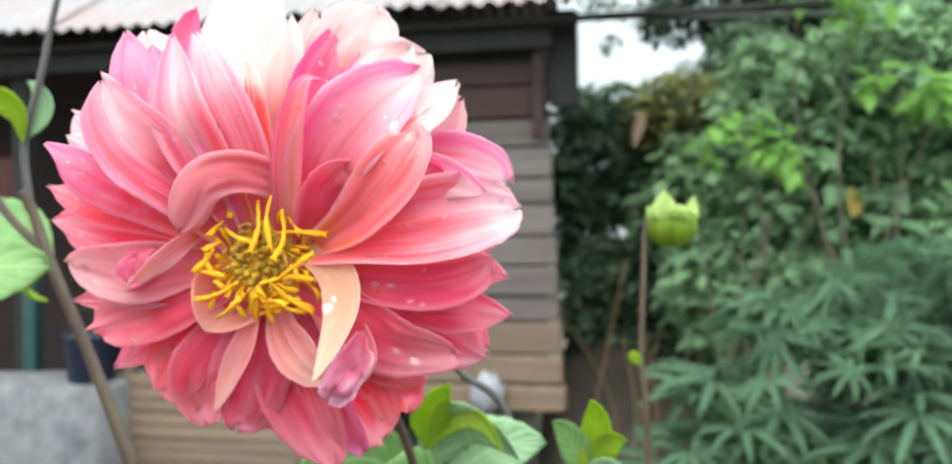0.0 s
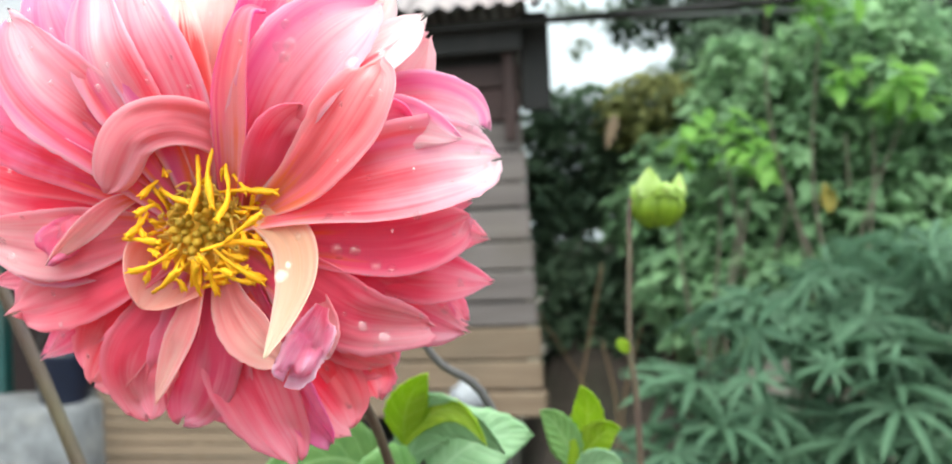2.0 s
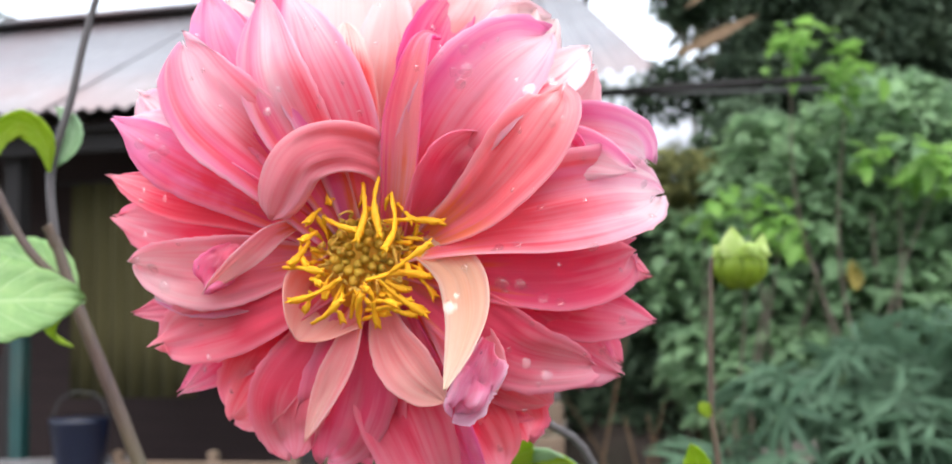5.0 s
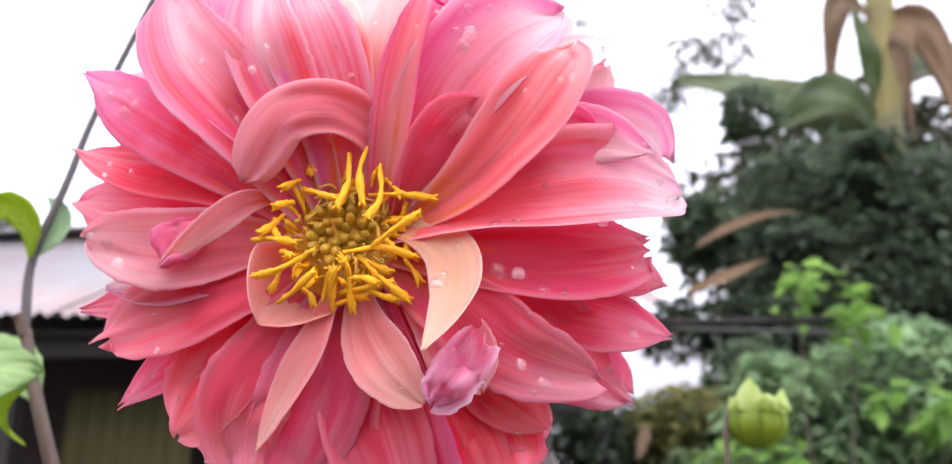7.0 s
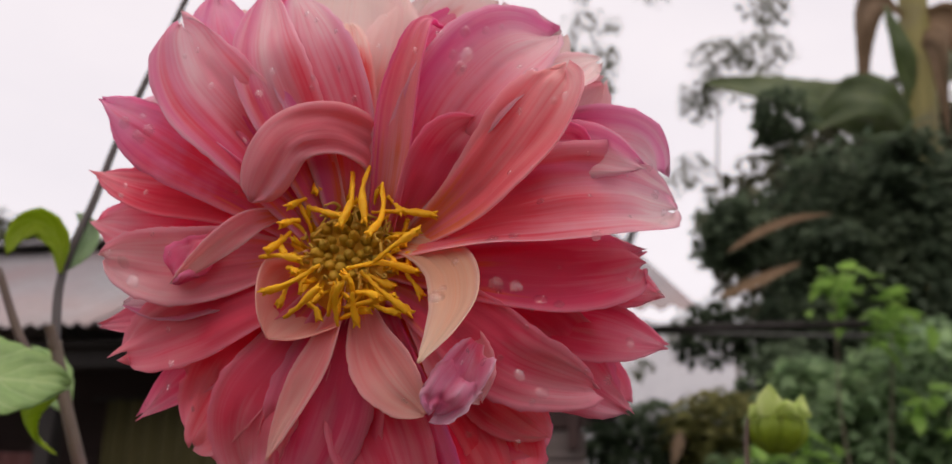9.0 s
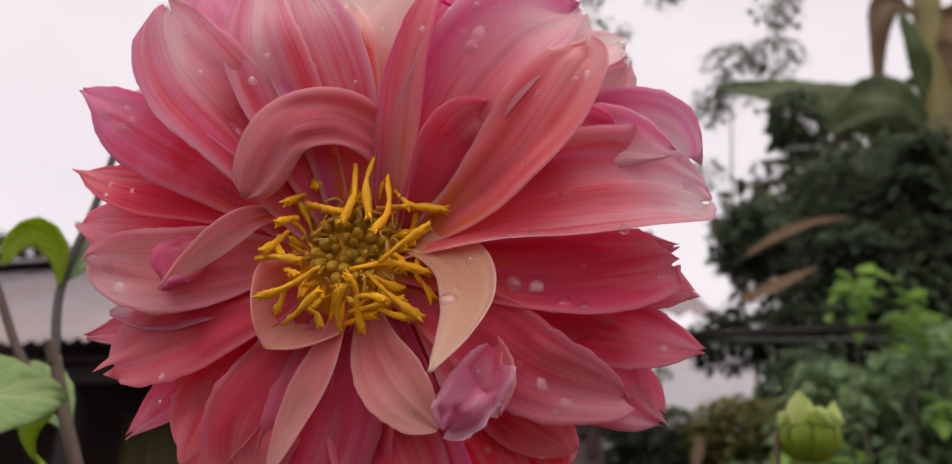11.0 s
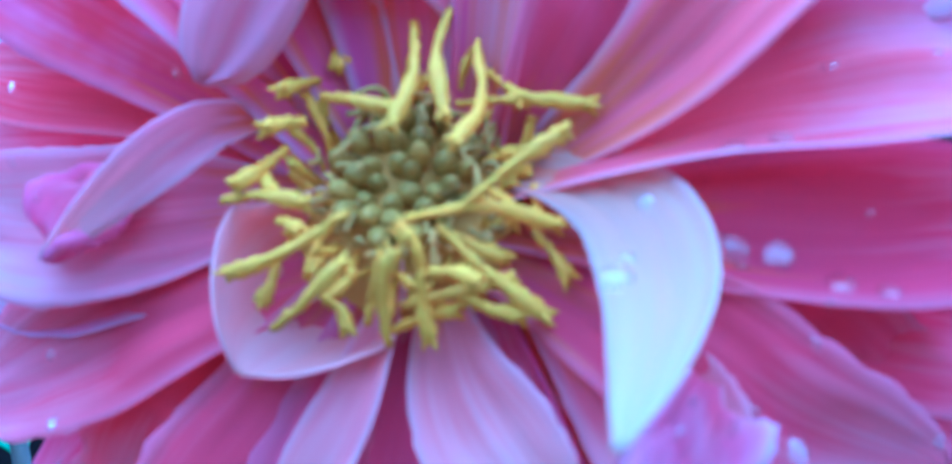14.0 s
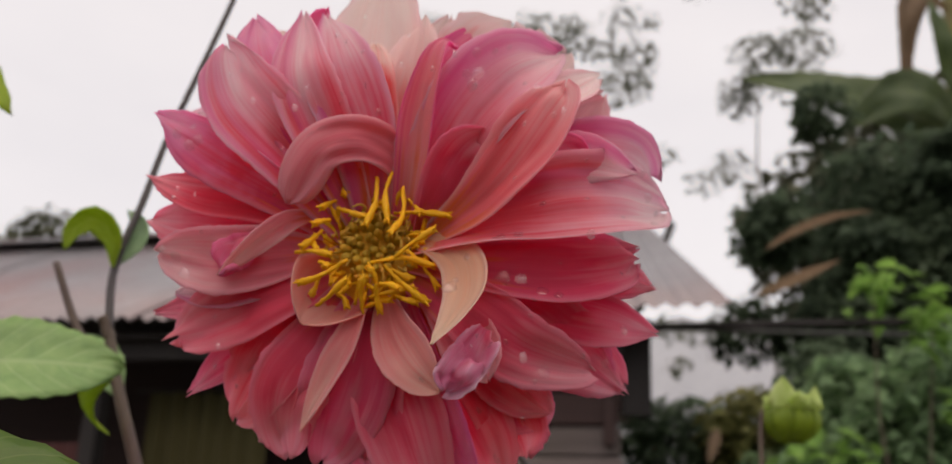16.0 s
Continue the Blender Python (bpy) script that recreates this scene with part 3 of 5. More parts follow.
def sheet(base, mid, tip, width, roll=0.0, cup=40.0, point=0.5, tip_cup=None, claw=0.3, thick=0.00028, rows=20, cols=10, face=(0, -1, 0),
          ribs=0.005, teeth=0.0, seed=0, widest=0.58, flutter=0.05, crease=0.0, notch=0.05, blunt=0.015, ragged=0.0, lobes=0.0, curl=0.0):
    """A petal or leaf: a blade of real thickness swept along its midrib, cupped across, with a claw, a tip, ribs and a slightly uneven edge."""
    rnd = random.Random(seed)
    base, tip = Vector(base), Vector(tip)
    if isinstance(mid, (tuple, list)) and isinstance(mid[0], (tuple, list, Vector)):     # several places on the midrib
        spine = bezier([base, *mid, tip], 12)
    else:
        ctrl = 2 * Vector(mid) - (base + tip) / 2
        spine = [(1 - s) ** 2 * base + 2 * s * (1 - s) * ctrl + s * s * tip for s in (k / 24 for k in range(25))]
    last = len(spine) - 1
    tip_cup = cup if tip_cup is None else tip_cup
    wave = [rnd.uniform(-1, 1) for _ in range(6)]
    nick = rnd.uniform(-0.5, 0.5)
    bm = bmesh.new()
    uv = bm.loops.layers.uv.new("petal")
    n_prev, front, back = None, [], []
    for i in range(rows + 1):
        s = i / rows
        k = min(int(s * last), last - 1)
        p = spine[k].lerp(spine[k + 1], s * last - k)
        way = (spine[min(k + 2, last)] - spine[max(k - 1, 0)]).normalized()
        if n_prev is None:
            n = Vector(face)
            n = (n - way * n.dot(way)).normalized()
            n = Matrix.Rotation(radians(roll), 3, way) @ n
        else:
            n = (n_prev - way * n_prev.dot(way)).normalized()
        n_prev = n
        side = way.cross(n)
        if s < widest:
            q = s / widest
            w = claw + (1 - claw) * math.sin(q * math.pi / 2) ** 1.15
        else:
            q = (s - widest) / (1 - widest)
            w = (1 - point) * math.sqrt(max(0, 1 - q**2.4)) + point * (1 - q**1.6)
        w = max(w, blunt) * width / 2
        a = radians(cup + (tip_cup - cup) * s) / 2
        rf, rb = [], []
        rag = [1 + ragged * s * rnd.gauss(0, 1), 1 + ragged * s * rnd.gauss(0, 1)]
        for j in range(cols + 1):
            c = 2 * j / cols - 1
            if j in (0, cols):
                c *= rag[j > 0]
            th = c * a
            if abs(a) > 1e-3:
                x, h = w * math.sin(th) / a, w * (1 - math.cos(th)) / a
            else:
                x, h = w * c, 0.0
            h += ribs * width * (math.cos(c * math.pi * 3.5 + wave[4]) + 0.5 * math.cos(c * math.pi * 7.5 + wave[5])) * min(1, s * 3) * (1 - 0.5 * s)
            h += flutter * width * s * abs(c) ** 2 * math.sin(5 * s + 3 * wave[0] + (c > 0) * 2.5 * wave[1]) * wave[2]
            along = 0.0
            if s > 0.8:
                along = -notch * width * (s - 0.8) * 5 * (0.35 + 0.65 * w * 2 / width) * (math.cos((c - nick) * 5) + 0.6 * math.cos(c * 9 + 3 * wave[3]))
            if lobes and s > 0.72:      # a tip split into two or three points
                along -= lobes * width * ((s - 0.72) / 0.28) ** 2 * abs(math.sin((c + nick) * 3.6)) * 1.3
            if curl:
                h += curl * width * max(0.0, abs(c) - 0.45) ** 2 * 3.3 * s * (1 if c * wave[5] > 0 else -0.6)
            if teeth and j in (0, cols):
                x *= 1 + teeth * (1 if i % 2 else -1)
            h += crease * width * noise.noise(Vector((c * 1.3 + 7.1 * seed, s * 3.2, 0.5))) * min(1, s * 2.5)
            h += 0.3 * crease * width * noise.noise(Vector((c * 4.1 + 3.7 * seed, s * 6.0, 2.5))) * min(1, s * 2.5)
            o = p + side * x + n * h + way * along
            nn = (n * math.cos(th) - side * math.sin(th)) * thick / 2
            rf.append(bm.verts.new(o + nn))
            rb.append(bm.verts.new(o - nn))
        front.append(rf)
        back.append(rb)

    def quad(vs, uvs, mat):
        f = bm.faces.new(vs)
        f.material_index = mat
        for loop, c in zip(f.loops, uvs):
            loop[uv].uv = c

    for i in range(rows):
        for j in range(cols):
            u0, u1, v0, v1 = j / cols, (j + 1) / cols, i / rows, (i + 1) / rows
            quad((front[i][j], front[i][j + 1], front[i + 1][j + 1], front[i + 1][j]), ((u0, v0), (u1, v0), (u1, v1), (u0, v1)), 0)
            quad((back[i][j], back[i + 1][j], back[i + 1][j + 1], back[i][j + 1]), ((u0, v0), (u0, v1), (u1, v1), (u1, v0)), 1)
        for j in (0, cols):
            u, v0, v1 = j / cols, i / rows, (i + 1) / rows
            quad((front[i][j], front[i + 1][j], back[i + 1][j], back[i][j]), ((u, v0), (u, v1), (u, v1), (u, v0)), 0)
    for j in range(cols):
        u0, u1 = j / cols, (j + 1) / cols
        quad((front[rows][j], front[rows][j + 1], back[rows][j + 1], back[rows][j]), ((u0, 1), (u1, 1), (u1, 1), (u0, 1)), 0)
    bmesh.ops.recalc_face_normals(bm, faces=bm.faces[:])
    return bm


def many_leaves(count, places, size, shape="leaf", seed=0, droop=0.4):
    """One mesh of many small leaves, each folded along its midrib. shape: leaf, or palm (fingered like a hand)."""
    rnd = random.Random(seed)
    verts, faces = [], []

    def blade(at, way, up, length, wide):
        side = way.cross(up).normalized()
        k = len(verts)
        sag = Vector((0, 0, -droop * length * 0.35))
        for along, across, lift in ((0, 0, 0), (0.35, 0.5, 0.08), (0.35, 0, 0), (0.35, -0.5, 0.08), (0.72, 0.36, 0.05), (0.72, 0, -0.02), (0.72, -0.36, 0.05), (1, 0, -0.06)):
            v = at + way * (along * length) + side * (across * wide) + up * (lift * length) + sag * along * along
            verts.append(tuple(v))
        for f in ((0, 2, 1), (0, 3, 2), (1, 2, 5, 4), (2, 3, 6, 5), (4, 5, 7), (5, 6, 7)):
            faces.append(tuple(k + i for i in f))

    for _ in range(count):
        at = places(rnd)
        turn = rnd.uniform(0, 2 * math.pi)
        tilt = rnd.gauss(-0.25, 0.35)
        way = Vector((math.cos(turn) * math.cos(tilt), math.sin(turn) * math.cos(tilt), math.sin(tilt)))
        up = (Vector((rnd.gauss(0, 0.35), rnd.gauss(-0.35, 0.35), 1)) - way * 0).normalized()
        up = (up - way * up.dot(way)).normalized()
        z = size * rnd.uniform(0.5, 1.6)
        if shape == "leaf":
            blade(at, way, up, z, z * 0.55)
        else:
            side = way.cross(up)
            for a in (-115, -72, -36, 0, 36, 72, 115):
                d = way * math.cos(radians(a)) + side * math.sin(radians(a))
                blade(at, d, up, z * (1 - 0.0025 * abs(a)), z * 0.135)
    me = bpy.data.meshes.new("leaves")
    me.from_pydata(verts, [], faces)
    me.polygons.foreach_set("use_smooth", [True] * len(me.polygons))
    return me


def blob(rnd, centre, radii, hollow=0.35):
    """A random place in an uneven ellipsoid, denser towards its skin."""
    while True:
        v = Vector((rnd.uniform(-1, 1), rnd.uniform(-1, 1), rnd.uniform(-1, 1)))
        if hollow < v.length < 1:
            p = Vector(centre) + Vector(a * b for a, b in zip(v, radii))
            if noise.noise(p * 5.5) > -0.2 or rnd.random() < 0.12:     # leaves stand in clumps with gaps
                return p

# ---------------------------------------------------------------- the dahlia
HEAD = Vector((0, 0, 1.2))
dahlia = thing("dahlia", HEAD, "large coral-pink dahlia in full bloom, wet with rain, yellow centre", "flower")


def at_head(p):
    """Flower measures, in millimetres: across, up, towards the viewer."""
    return Vector((p[0], -p[2], p[1])) / 1000


petal_count = 0


def petal(kind, base, mid, tip, width, roll=0, cup=40, point=0.5, widest=0.56, claw=0.34, flutter=0.08, face=(0, -1, 0), crease=0.13, notch=1.0, ragged=0.025, lobes=0.0, curl=0.0):
    global petal_count
    petal_count += 1
    mid = [at_head(p) for p in mid] if isinstance(mid[0], tuple) else at_head(mid)
    bm = sheet(at_head(base), mid, at_head(tip), width / 1000, roll, cup, point, widest=widest, claw=claw, flutter=flutter, crease=crease, blunt=0.09, notch=notch * (0.04 + 0.07 * (petal_count * 0.618 % 1)), face=face, rows=34, cols=18, ragged=ragged, lobes=lobes, curl=curl, ribs=0.015, seed=petal_count)
    return part("petal", bm, PETALS[kind], dahlia)


# outermost row
petal('coral', (7.7, -1.5, -9.0), ((34.2, -12.6, -14.0), (51.8, -19.9, -20.0)), (61.1, -25.5, -24.0), 15.5, cup=35, lobes=0.10)
petal('coral', (7.6, 0.1, -9.0), ((42.8, -1.6, -10.0), (57.2, -2.8, -10.0)), (66.7, -4.8, -10.0), 11.4, cup=40, point=0.7, lobes=0.12)
petal('blush', (7.7, 0.9, -9.0), ((35.3, 24.4, -8.0), (47.3, 33.8, -8.0)), (54.6, 41.3, -7.0), 17.0, cup=30, point=0.35)
petal('pale', (6.0, 1.7, -9.0), ((28.0, 35.2, -4.0), (37.5, 46.8, -4.0)), (46.1, 53.8, -9.0), 19.6, cup=35, point=0.1, curl=0.10)
petal('pale', (4.4, 1.9, -9.0), ((19.2, 42.6, -6.0), (26.7, 57.5, -10.0)), (31.5, 70.3, -22.0), 23.6, cup=40, point=0.1, lobes=0.05)
petal('pale', (2.9, 1.9, -9.0), ((8.8, 33.1, -4.0), (12.3, 50.8, -7.0)), (15.6, 66.8, -14.0), 13.9, cup=40, point=0.6)
petal('pale', (2.6, 1.9, -9.0), ((6.6, 33.1, -3.0), (8.6, 50.5, -5.0)), (10.0, 64.6, -11.0), 13.2, cup=45, point=0.55)
petal('pale', (2.0, 1.9, -9.0), ((-0.8, 34.9, -5.0), (-1.9, 54.3, -8.0)), (-2.6, 79.5, -18.0), 26.2, cup=30, point=0.15)
petal('magenta', (-0.4, 1.8, -9.0), ((-13.8, 45.1, -9.0), (-17.4, 57.1, -9.0)), (-15.3, 68.5, -12.0), 9.5, cup=80, point=0.7, lobes=0.15)
petal('pale', (-2.0, 1.8, -9.0), ((-18.9, 38.4, -6.0), (-24.9, 50.9, -9.0)), (-29.5, 62.3, -14.0), 16.6, cup=35, point=0.25, lobes=0.10)
petal('upper', (-2.0, 1.8, -9.0), ((-29.8, 23.1, -12.0), (-43.4, 33.7, -16.0)), (-51.7, 41.4, -18.0), 14.8, cup=30, point=0.4, lobes=0.08)
petal('coral', (-0.3, -1.4, -9.0), ((-21.8, -7.3, -11.0), (-38.1, -8.5, -18.0)), (-53.9, -10.4, -24.0), 11.7, cup=40, point=0.75)
petal('coral', (1.3, -3.0, -9.0), ((-15.4, -23.3, -13.0), (-21.9, -32.1, -18.0)), (-25.0, -40.0, -24.0), 18.8, cup=35, point=0.15)
petal('coral', (2.9, -2.9, -9.0), ((4.3, -25.9, -13.0), (4.3, -36.3, -17.0)), (2.4, -45.9, -24.0), 18.8, cup=35, point=0.15)
petal('coral', (4.5, -2.9, -9.0), ((27.7, -25.9, -13.0), (34.9, -35.4, -17.0)), (37.8, -42.1, -22.0), 16.2, cup=45, point=0.1, curl=0.08)
petal('coral', (5.3, -2.6, -9.0), ((29.2, -24.7, -14.0), (37.8, -31.4, -17.0)), (42.0, -34.9, -20.0), 14.9, cup=35, point=0.3)
petal('coral', (4.5, -2.9, -9.0), ((19.5, -28.3, -11.0), (27.2, -39.8, -15.0)), (31.3, -49.7, -22.0), 19.7, cup=35, point=0.1)
petal('magenta', (-0.5, -1.4, -10.0), ((-29.0, -7.7, -18.0), (-39.9, -6.5, -23.0)), (-46.6, -5.0, -26.0), 11.5, cup=35, point=0.3, crease=0.4)
# middle rows
petal('coral', (6.3, -1.4, -7.0), ((41.3, -11.0, -7.0), (55.4, -13.4, -9.0)), (66.6, -15.2, -11.3), 13.6, cup=53, point=0.85)
petal('coral', (6.3, -1.4, -7.0), ((32.2, -11.7, -3.0), (46.5, -19.6, -10.0)), (61.0, -27.8, -21.0), 20.6, cup=43, point=0.75, lobes=0.14)
petal('coral', (6.7, -1.4, -7.0), ((24.8, -12.9, -0.0), (36.9, -21.3, -1.0)), (52.5, -25.1, -7.0), 16.7, roll=15, cup=50, point=0.2, curl=0.10)
petal('coral', (7.4, -0.6, -6.0), ((28.0, -3.7, -0.0), (45.0, -4.6, 1.0), (55.7, -2.6, -2.0)), (62.6, 0.5, -6.0), 17.3, roll=-10, cup=50, point=0.45, lobes=0.06)
petal('upper', (7.4, 0.2, -6.0), ((29.3, 15.6, -4.0), (47.5, 25.0, -3.0), (59.9, 23.6, -0.0)), (67.0, 19.6, -8.0), 16.3, cup=53, point=0.4, lobes=0.12)
petal('upper', (7.1, 1.5, -6.0), ((32.7, 16.3, -2.0), (48.4, 21.0, 2.0)), (60.6, 16.8, 6.0), 14.0, cup=60, point=0.55)
petal('coral', (5.8, -1.2, -6.0), ((7.4, -24.6, -9.0), (12.4, -40.2, -11.0)), (18.7, -55.8, -18.0), 20.4, cup=38, point=0.25)
petal('magenta', (6.4, -1.2, -6.0), ((15.8, -27.8, -8.0), (21.3, -40.3, -11.0)), (27.1, -52.5, -17.0), 14.0, roll=25, cup=50, point=0.4)
petal('coral', (4.2, -2.0, -6.0), ((0.7, -20.3, -7.0), (-2.9, -33.5, -10.0)), (-8.5, -45.0, -20.0), 21.9, cup=43, point=0.15)
petal('coral', (3.4, -1.9, -6.0), ((-8.6, -20.3, -8.0), (-15.7, -31.9, -11.0)), (-16.2, -44.4, -19.0), 19.4, roll=-10, cup=60, point=0.2)
petal('coral', (2.3, -2.1, -6.0), ((-15.2, -18.6, -10.0), (-23.4, -27.4, -14.0)), (-30.7, -36.1, -22.0), 19.6, cup=48, point=0.15)
petal('coral', (2.0, -2.1, -6.0), ((-16.8, -14.0, -9.0), (-30.5, -21.1, -17.0)), (-44.8, -29.9, -28.0), 12.9, cup=60, point=0.9, lobes=0.12)
petal('coral', (2.0, -1.3, -6.0), ((-18.7, -9.3, -6.0), (-33.6, -13.7, -12.0)), (-49.4, -18.7, -20.0), 17.8, cup=48, point=0.3, lobes=0.22)
petal('coral', (0.3, 0.3, -6.0), ((-23.1, 5.3, -8.0), (-42.6, 8.4, -13.0)), (-58.9, 12.6, -21.0), 15.7, cup=50, point=0.4, lobes=0.16)
petal('coral', (0.3, 0.3, -6.0), ((-22.1, 10.7, -5.0), (-42.2, 15.4, -8.0)), (-56.6, 21.2, -12.0), 10.7, cup=60, point=0.7, lobes=0.16)
petal('lilac', (-0.1, 1.1, -5.0), ((-18.4, 12.8, -1.0), (-32.4, 19.9, 3.0), (-41.9, 25.1, 5.0)), (-49.3, 30.6, 4.0), 14.9, roll=-25, cup=75, point=0.8)
petal('upper', (-0.1, 1.9, -5.0), ((-16.5, 21.3, 4.0), (-28.1, 33.5, 10.0)), (-33.0, 46.4, 11.0), 20.9, cup=60, point=0.5, lobes=0.10)
petal('lilac', (0.7, 2.8, -5.0), ((-13.6, 26.4, 3.0), (-24.7, 42.1, 3.0)), (-30.9, 59.5, -3.0), 18.0, cup=63, point=0.65)
petal('upper', (0.8, 3.7, -4.0), ((-7.6, 22.7, 5.0), (-14.8, 39.0, 8.0)), (-17.2, 56.7, 4.0), 16.2, cup=58, point=0.7)
petal('upper', (2.5, 4.4, -4.0), ((-0.0, 24.1, 5.0), (-7.1, 42.0, 7.0)), (-12.6, 58.3, 1.0), 19.3, cup=58, point=0.7)
petal('blunt', (4.1, 5.0, -4.0), ((2.9, 23.6, -0.0), (0.9, 38.9, 1.0)), (-0.4, 51.5, -1.0), 10.7, cup=30, point=0.02)
petal('upper', (8.8, 4.2, -4.0), ((20.1, 23.8, 6.0), (31.5, 36.9, 12.0)), (44.3, 47.5, 3.0), 22.5, cup=62, point=0.5)
petal('whitetip', (9.7, 3.5, -5.0), ((24.3, 20.0, 4.0), (38.3, 31.8, 6.0), (47.4, 38.9, 1.0)), (54.2, 46.6, -6.0), 12.8, roll=-15, cup=80, point=0.6, lobes=0.20)
petal('upper', (10.0, 2.1, -4.0), ((30.2, 7.1, 4.0), (45.5, 9.4, 6.0), (59.0, 11.8, -0.0)), (69.5, 13.4, -10.0), 22.9, roll=-16, cup=66, point=0.3, lobes=0.06)
# fillers between the rows
petal('upper', (0.0, 2.0, -7.0), ((-28.4, 19.5, -4.0), (-40.8, 28.6, -7.0)), (-50.3, 33.4, -12.0), 12.6, roll=10, cup=58, point=0.6)
petal('lilac', (1.1, 3.1, -6.0), ((-12.3, 27.8, -2.0), (-20.8, 43.6, -3.0)), (-26.4, 57.1, -8.0), 14.0, cup=63, point=0.6)
petal('deep', (6.8, 3.9, -6.0), ((16.0, 31.8, 1.0), (20.4, 49.4, -4.0)), (26.9, 65.6, -18.0), 15.7, cup=68, point=0.5)
petal('pale', (7.6, 3.5, -6.0), ((25.8, 31.9, 3.0), (34.9, 45.3, 1.0)), (41.1, 55.9, -8.0), 16.2, cup=45, point=0.4)
petal('magenta', (8.4, 2.7, -6.0), ((36.0, 17.0, -0.0), (45.5, 22.1, 3.0)), (50.3, 19.3, 3.3), 11.0, roll=20, cup=60, point=0.3)
petal('coral', (7.2, 0.0, -7.0), ((30.6, 0.7, -5.0), (47.8, 2.1, -6.0)), (62.3, 3.9, -8.0), 12.5, cup=48, point=0.6)
petal('coral', (6.5, -1.6, -8.0), ((26.7, -20.8, -8.0), (35.8, -27.8, -12.0)), (43.6, -33.2, -14.0), 14.6, cup=43, point=0.5)
petal('coral', (4.8, -2.2, -7.0), ((5.3, -25.3, -8.0), (4.0, -35.6, -13.0)), (2.2, -44.6, -18.0), 14.4, roll=10, cup=53, point=0.3)
petal('coral', (2.4, -2.0, -7.0), ((-14.0, -22.2, -11.0), (-19.1, -31.8, -16.0)), (-21.0, -40.6, -22.0), 14.5, roll=15, cup=53, point=0.3)
petal('upper', (1.0, -0.7, -7.0), ((-20.9, -5.1, -8.0), (-34.7, -6.6, -13.0)), (-46.5, -7.5, -16.0), 12.1, cup=58, point=0.7)
# innermost, curled and folded ones
petal('blush', (14.9, 3.0, -3.0), ((26.7, 9.7, 6.0), (35.9, 18.7, 14.0), (43.0, 27.0, 18.0)), (45.1, 31.7, 18.0), 16.9, cup=66, point=0.6, claw=0.25)
petal('coral', (12.1, 3.2, -3.0), ((19.4, 12.5, 3.0), (24.7, 19.9, 7.0)), (29.2, 24.2, 9.0), 16.8, roll=20, cup=64, point=0.35)
petal('fold', (9.6, 5.0, -3.0), ((11.8, 17.2, 4.0), (13.2, 28.9, 9.0), (15.6, 38.1, 12.5), (17.8, 44.4, 12.6)), (20.7, 44.9, 10.0), 9.8, roll=-15, cup=115, point=1.0, widest=0.32, claw=0.7, notch=0)
petal('blush', (-8.0, 0.8, -5.0), ((-21.5, -1.3, -5.0), (-34.5, -2.4, -6.0)), (-49.5, 0.5, -8.5), 16.9, cup=55, point=0.25, curl=0.08)
petal('cream', (-10.7, 8.0, -1.0), ((-16.1, 5.4, 2.0), (-21.8, 0.6, 2.5)), (-31.5, -6.9, -1.0), 6.1, roll=-30, cup=70, point=0.5)
petal('magenta', (-24.2, 4.1, -5.0), ((-26.7, 0.8, -2.0), (-29.4, -2.6, -1.5)), (-31.2, -6.3, -2.0), 9.2, cup=60, point=0.3, flutter=0.25, crease=0.4)
petal('cream', (2.6, -7.4, -3.0), ((-1.5, -19.9, -3.0), (-6.1, -28.7, -5.0)), (-11.7, -39.6, -9.0), 7.5, roll=20, cup=70, point=0.7)
petal('cream', (5.9, -8.9, -5.0), ((8.7, -18.4, -3.0), (13.4, -25.4, -2.0)), (19.6, -31.0, -3.0), 12.7, roll=15, cup=60, point=0.4, flutter=0.04, notch=0.2, crease=0.05)
petal('blush', (13.9, -5.9, -6.0), ((22.9, -16.9, -2.0), (27.8, -24.4, 1.0)), (30.1, -29.2, 2.0), 14.1, roll=10, cup=40, point=0.5)
petal('crumple', (29.1, -18.3, 3.0), ((28.0, -23.3, 9.0), (25.4, -28.2, 11.0)), (21.6, -33.1, 9.0), 9.7, roll=-20, cup=60, point=0.05, flutter=0.3, crease=0.9, notch=1.6, ragged=0.06)
petal('ivory', (10, 3, -4), ((17.5, 1.2, 0), (23.6, -4, 4), (25.2, -12, 9.5), (23.6, -19.5, 17)), (20.6, -26.5, 25), 10.6, roll=-20, cup=45, point=0.75, crease=0.03, notch=0, flutter=0, ragged=0, claw=0.35, widest=0.5)
petal('hood', (11, 10, -5), ((9.5, 19, 3), (1.0, 22.6, 9.5), (-9, 19.5, 10.5)), (-15.7, 8.2, 5.5), 12.0, cup=64, point=0.0, widest=0.82, claw=0.6, face=(0, 0.7, -0.7), crease=0.2, notch=0, ragged=0)
petal('bowl', (-1, -1, -5), ((-5.0, -6.5, -6.5), (-8.6, -11.6, -5.5)), (-11.6, -17.2, -1.5), 25.0, roll=-8, cup=140, point=0.0, widest=0.45, claw=0.5, crease=0.02, notch=0, flutter=0, ragged=0)

# the disc: an amber floor, a dome of green-gold florets still shut, a ring of open yellow ones
bm = bmesh.new()
bmesh.ops.create_uvsphere(bm, u_segments=24, v_segments=12, radius=1.0)
bmesh.ops.transform(bm, matrix=Matrix.Translation(at_head((3.0, 1.0, -8.0))) @ Matrix.Diagonal((0.0135, 0.0070, 0.0130, 1)), verts=bm.verts)
disc = part("disc", bm, DISC, dahlia, "amber flower disc")


